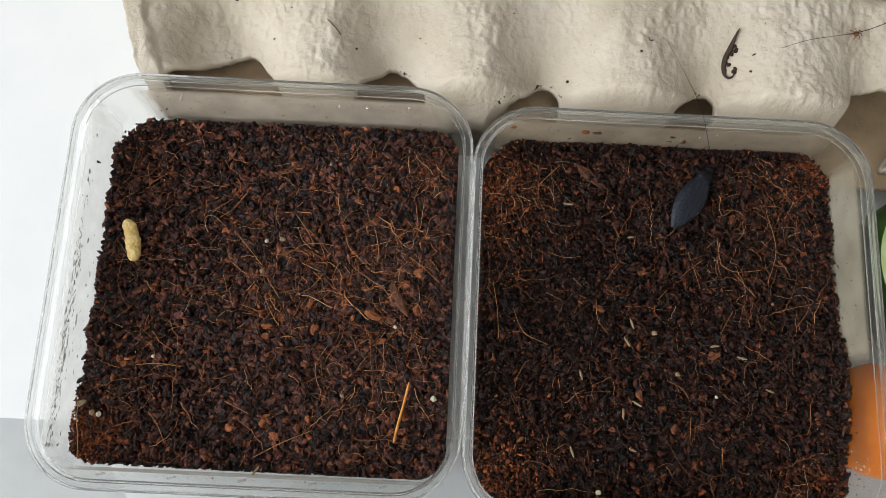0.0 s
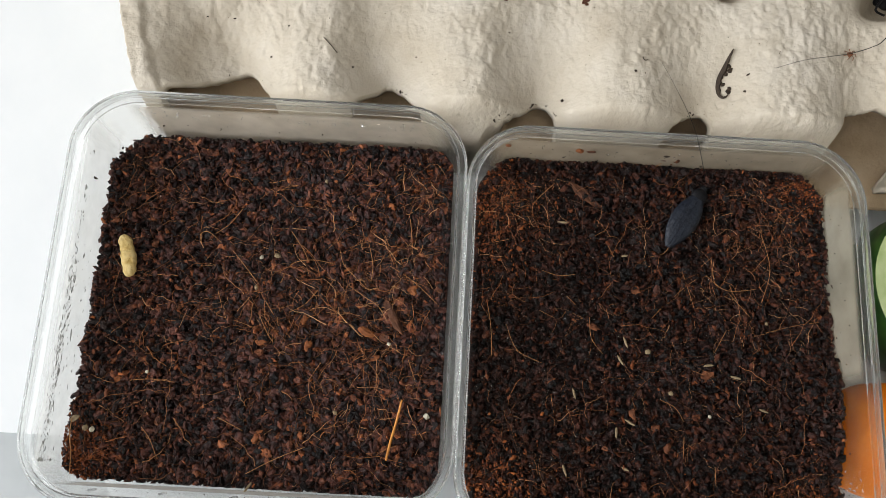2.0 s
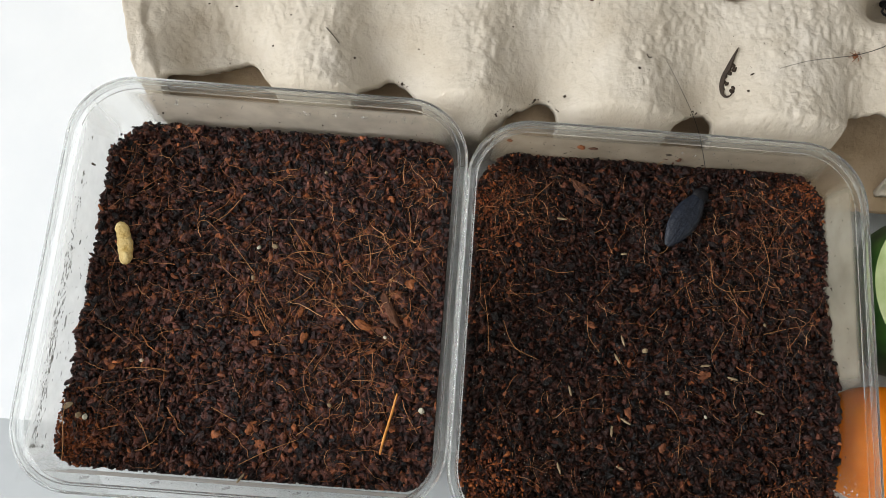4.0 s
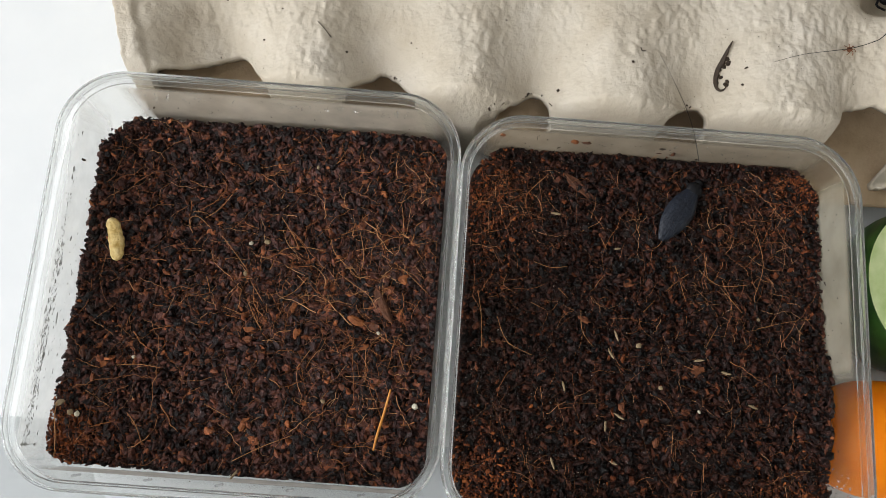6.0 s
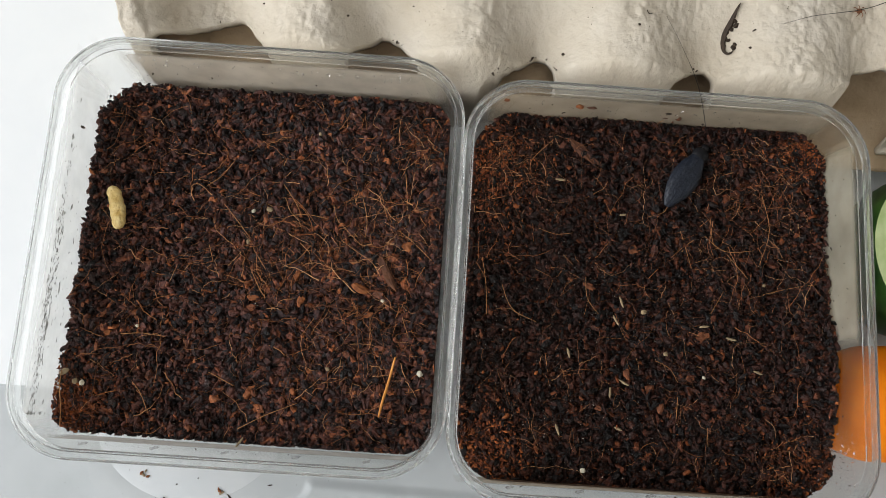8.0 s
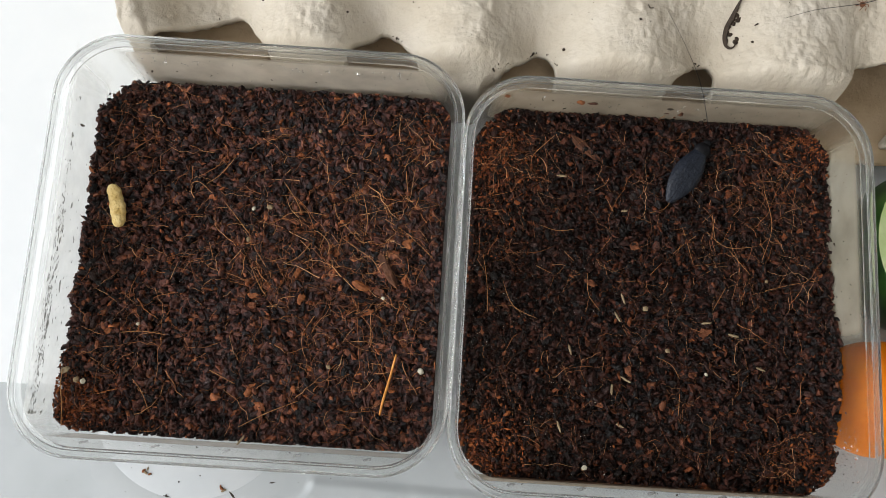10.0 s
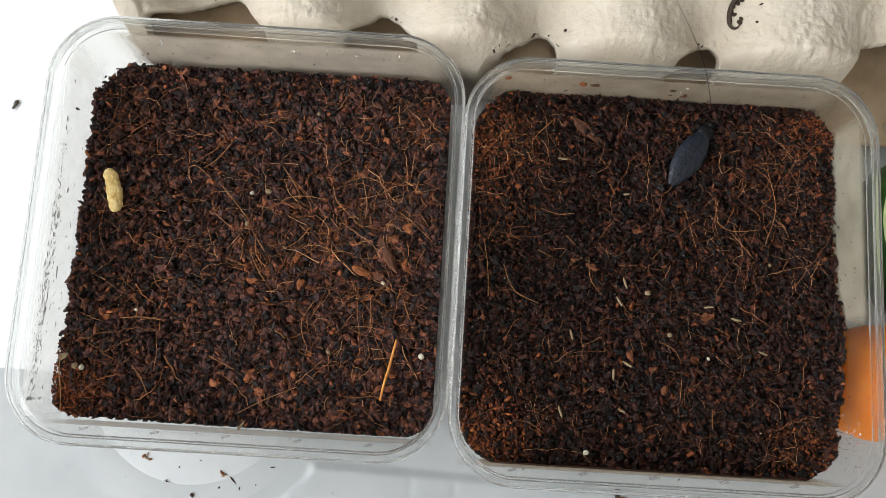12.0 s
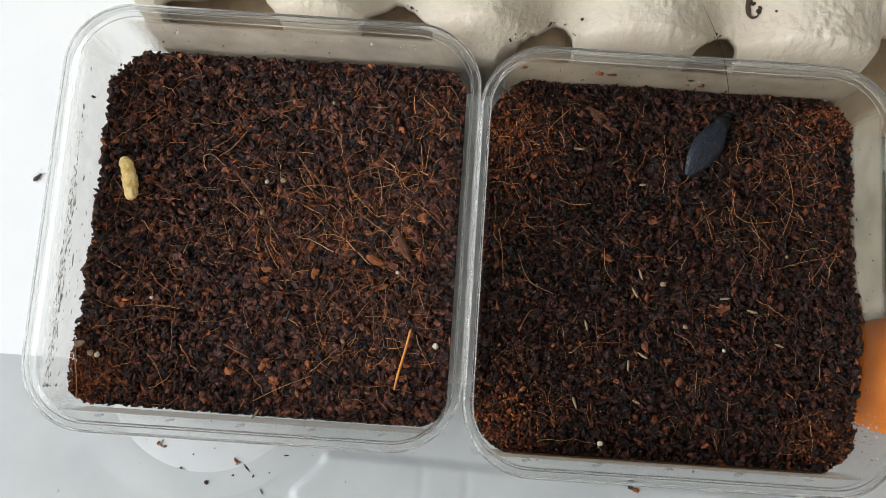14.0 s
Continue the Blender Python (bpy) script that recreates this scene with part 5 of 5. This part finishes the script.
# ---- dirt and wet on the box walls ----
def wall_marks():
    rng = np.random.default_rng(60)
    h = BOX / 2
    pts, size = [], []
    for _ in range(620):
        y = rng.normal(-0.016, 0.026)
        pts.append((-(h - 0.0052), float(np.clip(y, -0.052, 0.045)) / 5, rng.normal(0.0556, 0.0013) if rng.random() < 0.85 else rng.uniform(0.042, 0.055)))
        size.append(0.00010 * math.exp(rng.normal(0, 0.5)))
    long = chips_mesh("dirt_streaks", rng, np.array(pts), np.array(size), 0.5)
    co = np.zeros(len(long.vertices) * 3)
    long.vertices.foreach_get("co", co)
    co[1::3] *= 5.0
    long.vertices.foreach_set("co", co)
    long.update()
    part("dirt_streaks", long, M_GREY, wall_of(box_l), "dark streaks of dirt", kind="stuff")
    pts, size = [], []
    for _ in range(40):
        pts.append((rng.uniform(-0.05, 0.05), (h - 0.0043) * rng.choice((-1, 1)), rng.uniform(0.041, 0.054)))
        size.append(0.0002 * math.exp(rng.normal(0, 0.5)))
    n = len(pts)
    ob = part("dirt_flecks", chips_mesh("dirt_flecks", rng, np.array(pts), np.array(size), 0.5), M_DARK, wall_of(box_l), "dark flecks of dirt", kind="stuff")
    pts = []
    for _ in range(60):
        pts.append((rng.uniform(-0.05, 0.055), (h - 0.0043) * rng.choice((1, 1, 1, -1)), rng.uniform(0.041, 0.055)))
    for _ in range(60):
        pts.append((h - 0.0043, rng.uniform(-0.055, 0.05), rng.uniform(0.041, 0.055)))
    ob = part("dirt_flecks", chips_mesh("dirt_flecks", rng, np.array(pts), 0.0002 * np.exp(rng.normal(0, 0.5, len(pts))), 0.5), M_DARK, wall_of(box_r), "dark flecks of dirt", kind="stuff")
    for box, n, span in ((box_l, 85, (-0.045, 0.050)), (box_r, 40, (-0.05, 0.05))):
        pts = [(rng.uniform(*span), h - 0.0044, min(0.0562, rng.normal(0.0543, 0.0024))) for _ in range(n)]
        part("droplets", chips_mesh("droplets", rng, np.array(pts), 0.00032 * np.exp(rng.normal(0, 0.45, n)), 0.6, 0.06), M_DROP, wall_of(box), "small drops of condensed water", kind="stuff")
    pts = [(h - 0.0044, rng.normal(-0.047, 0.006), rng.uniform(0.044, 0.056)) for _ in range(60)]
    part("droplets", chips_mesh("droplets", rng, np.array(pts), 0.00026 * np.exp(rng.normal(0, 0.45, 60)), 0.6, 0.06), M_DROP, wall_of(box_r), "small drops of condensed water", kind="stuff")
    for k, (x, z, L, W, mat) in enumerate(((-0.0505, 0.0555, 0.0020, 0.0016, M_BARK), (-0.0265, 0.0545, 0.0024, 0.0022, M_BARK), (-0.0225, 0.0540, 0.0028, 0.0014, M_BROWN), (0.0030, 0.0535, 0.0020, 0.0010, M_DARK), (0.0040, 0.0440, 0.0030, 0.0016, M_DARK))):
        ob = chip_thing("wall_crumb", "brown bark crumb stuck to the clear box wall", "crumb", 0, 0, L, W, 0, mat, 330 + k, "wall crumbs", 0)
        ob.matrix_basis = pose(BOX_R[0] + x, BOX_R[1] + 1.0155 * h - 0.0042, z, 90, 0, 0)
    ob = chip_thing("wall_crumb", "dark crumb stuck to the clear box wall", "crumb", 0, 0, 0.0020, 0.0013, 0, M_DARK, 340, "wall crumbs", 0)
    ob.matrix_basis = pose(0.0046, -0.0254, 0.0500, 0, 90, 80)


wall_marks()


def coir_clump():
    """A small clump of wet coir stuck to the back wall above the surface."""
    thing = tagged(new("coir_clump"), "small clump of wet dark coir stuck to the clear wall", "coir clump")
    thing.matrix_basis = pose(0.1984, -0.0072, 0.0490)
    rng = np.random.default_rng(360)
    for i in range(14):
        ob = part("crumb", blob(rng, rng.uniform(0.0005, 0.0012), rng.uniform(0.0004, 0.0007), 0.0004, 0.35, 2), M_BROWN if i % 3 else M_RED, thing)
        ob.matrix_basis = pose(rng.normal(0, 0.0020), rng.normal(0, 0.0003), rng.normal(0, 0.0010), 60, 0, rng.uniform(0, 180))
    line = spline([(-0.0020, 0, 0), (-0.0045, -0.0012, -0.0030), (-0.0060, -0.0030, -0.0042)], 5)
    part("hair", mesh_of("hair", *tube(line, [0.0001] * len(line), 5), True), M_TAN, thing)


coir_clump()


# ---- crumbs on the tub's bottom ----
def tub_crumbs():
    rng = np.random.default_rng(70)

    def rest(x, y):
        if math.hypot(x - 0.0380, y + 0.1088) < 0.037:
            return 0.0
        return float(tub_height(np.array([x]), np.array([y]))[0])

    for k, (x, y, L, W, a, mat) in enumerate(((0.0232, -0.1374, 0.0019, 0.0009, -35, M_OAT), (0.0248, -0.1378, 0.0015, 0.0007, 30, M_BARK), (0.0238, -0.1360, 0.0012, 0.0006, 80, M_OAT), (0.0516, -0.1419, 0.0019, 0.0009, 30, M_OAT), (0.0505, -0.1409, 0.0016, 0.0008, -70, M_BARK), (0.0224, -0.1368, 0.0014, 0.0010, 40, M_BARK), (0.0249, -0.1379, 0.0011, 0.0006, 10, M_DARK), (0.0353, -0.1399, 0.0006, 0.0005, 0, M_DARK), (0.0318, -0.1452, 0.0027, 0.0003, -10, M_DARK),
                                              (0.0409, -0.1494, 0.0015, 0.0014, 70, M_DARK), (0.0501, -0.1463, 0.0010, 0.0006, 30, M_DARK), (0.0511, -0.1414, 0.0020, 0.0009, -40, M_BARK), (0.0548, -0.1435, 0.0038, 0.0007, -45, M_DARK),
                                              (0.0573, -0.1461, 0.0011, 0.0006, 80, M_DARK), (0.0685, -0.1382, 0.0020, 0.0005, 12, M_DARK), (0.0630, -0.1446, 0.0005, 0.0005, 0, M_DARK), (0.1944, -0.1418, 0.0030, 0.0016, -15, M_BARK),
                                              (0.1925, -0.1410, 0.0022, 0.0016, 0, M_DARK), (0.0314, -0.1447, 0.0006, 0.0005, 0, M_DARK), (0.0606, -0.1513, 0.0022, 0.0007, -60, M_OAT))):
        chip_thing("tub_crumb", "small dark crumb lying on white plastic", "crumb", x, y, L, W, a, mat, 400 + k, "tub crumbs", rest(x, y) + W * 0.25, 0.35, 3)
    pts = []
    for _ in range(150):
        x, y = rng.uniform(-0.06, 0.02), rng.uniform(-0.15, 0.09)
        pts.append((x, y, rest(x, y) + 0.0001))
    for _ in range(110):
        x, y = rng.uniform(-0.04, 0.27), rng.uniform(-0.175, -0.135)
        pts.append((x, y, rest(x, y) + 0.0001))
    fleck_stuff("tub_specks", "tiny dark specks scattered on white plastic", rng, pts, 0.00012 * np.exp(rng.normal(0, 0.5, len(pts))), M_DARK, "specks")


tub_crumbs()


# ---- the small bug that runs over the tub ----
def build_bug():
    thing = tagged(new("small_bug"), "tiny dark grey bug running over white plastic", "small bug")
    m = mottled("grey_brown_shell", [(0.3, (0.03, 0.027, 0.022)), (0.7, (0.075, 0.065, 0.05))], 1200, 0.5, 0.4)
    part("abdomen", shell(0.0035, 0.0021, 0.0007, 14, 12), m, thing).matrix_basis = pose(-0.0003, 0, 0.0005)
    part("head", blob(np.random.default_rng(50), 0.0005, 0.0005, 0.0004, 0.03, 2), m, thing, smooth=True).matrix_basis = pose(0.0015, 0, 0.0005)
    for side in (1, -1):
        for x, dx in ((0.0009, 0.0006), (0.0002, 0.0), (-0.0005, -0.0008)):
            line = spline([(x, side * 0.0004, 0.0004), (x + dx * 0.5, side * 0.0010, 0.0006), (x + dx, side * 0.0014, 0.00006)], 3)
            part("leg", mesh_of("leg", *tube(line, [0.00005] * len(line), 4), True), m, thing)
        line = spline([(0.0018, side * 0.0002, 0.0006), (0.0026, side * 0.0007, 0.0008), (0.0032, side * 0.0012, 0.0005)], 3)
        part("antenna", mesh_of("antenna", *tube(line, [0.00004] * len(line), 4), True), m, thing)
    return thing


bug = build_bug()


def motions():
    """The bug comes in from the side, runs along the box, stops, turns and runs back."""
    rows = ((0.0, -0.1150, 0.0560, -30), (5.0, -0.1040, 0.0500, -30), (9.2, -0.0760, 0.0280, -35), (10.5, -0.0520, 0.0100, -25), (11.3, -0.0369, 0.0058, 20), (11.5, -0.0362, 0.0068, 25), (11.7, -0.0345, -0.0010, -50),
            (12.0, -0.0411, -0.0099, -115), (12.2, -0.0397, -0.0161, -78), (12.5, -0.0369, -0.0263, -65), (12.7, -0.0345, -0.0260, -60), (12.9, -0.0422, -0.0344, -120), (13.0, -0.0428, -0.0358, -95),
            (13.2, -0.0397, -0.0463, -68), (13.4, -0.0361, -0.0608, -55), (13.5, -0.0335, -0.0620, 10), (13.6, -0.0318, -0.0591, 70), (13.8, -0.0329, -0.0465, 95), (13.9, -0.0338, -0.0455, 75), (14.0, -0.0340, -0.0428, 50))
    walk(bug, [(t, pose(x, y, 0.0006, 0, 0, a)) for t, x, y, a in rows])


motions()
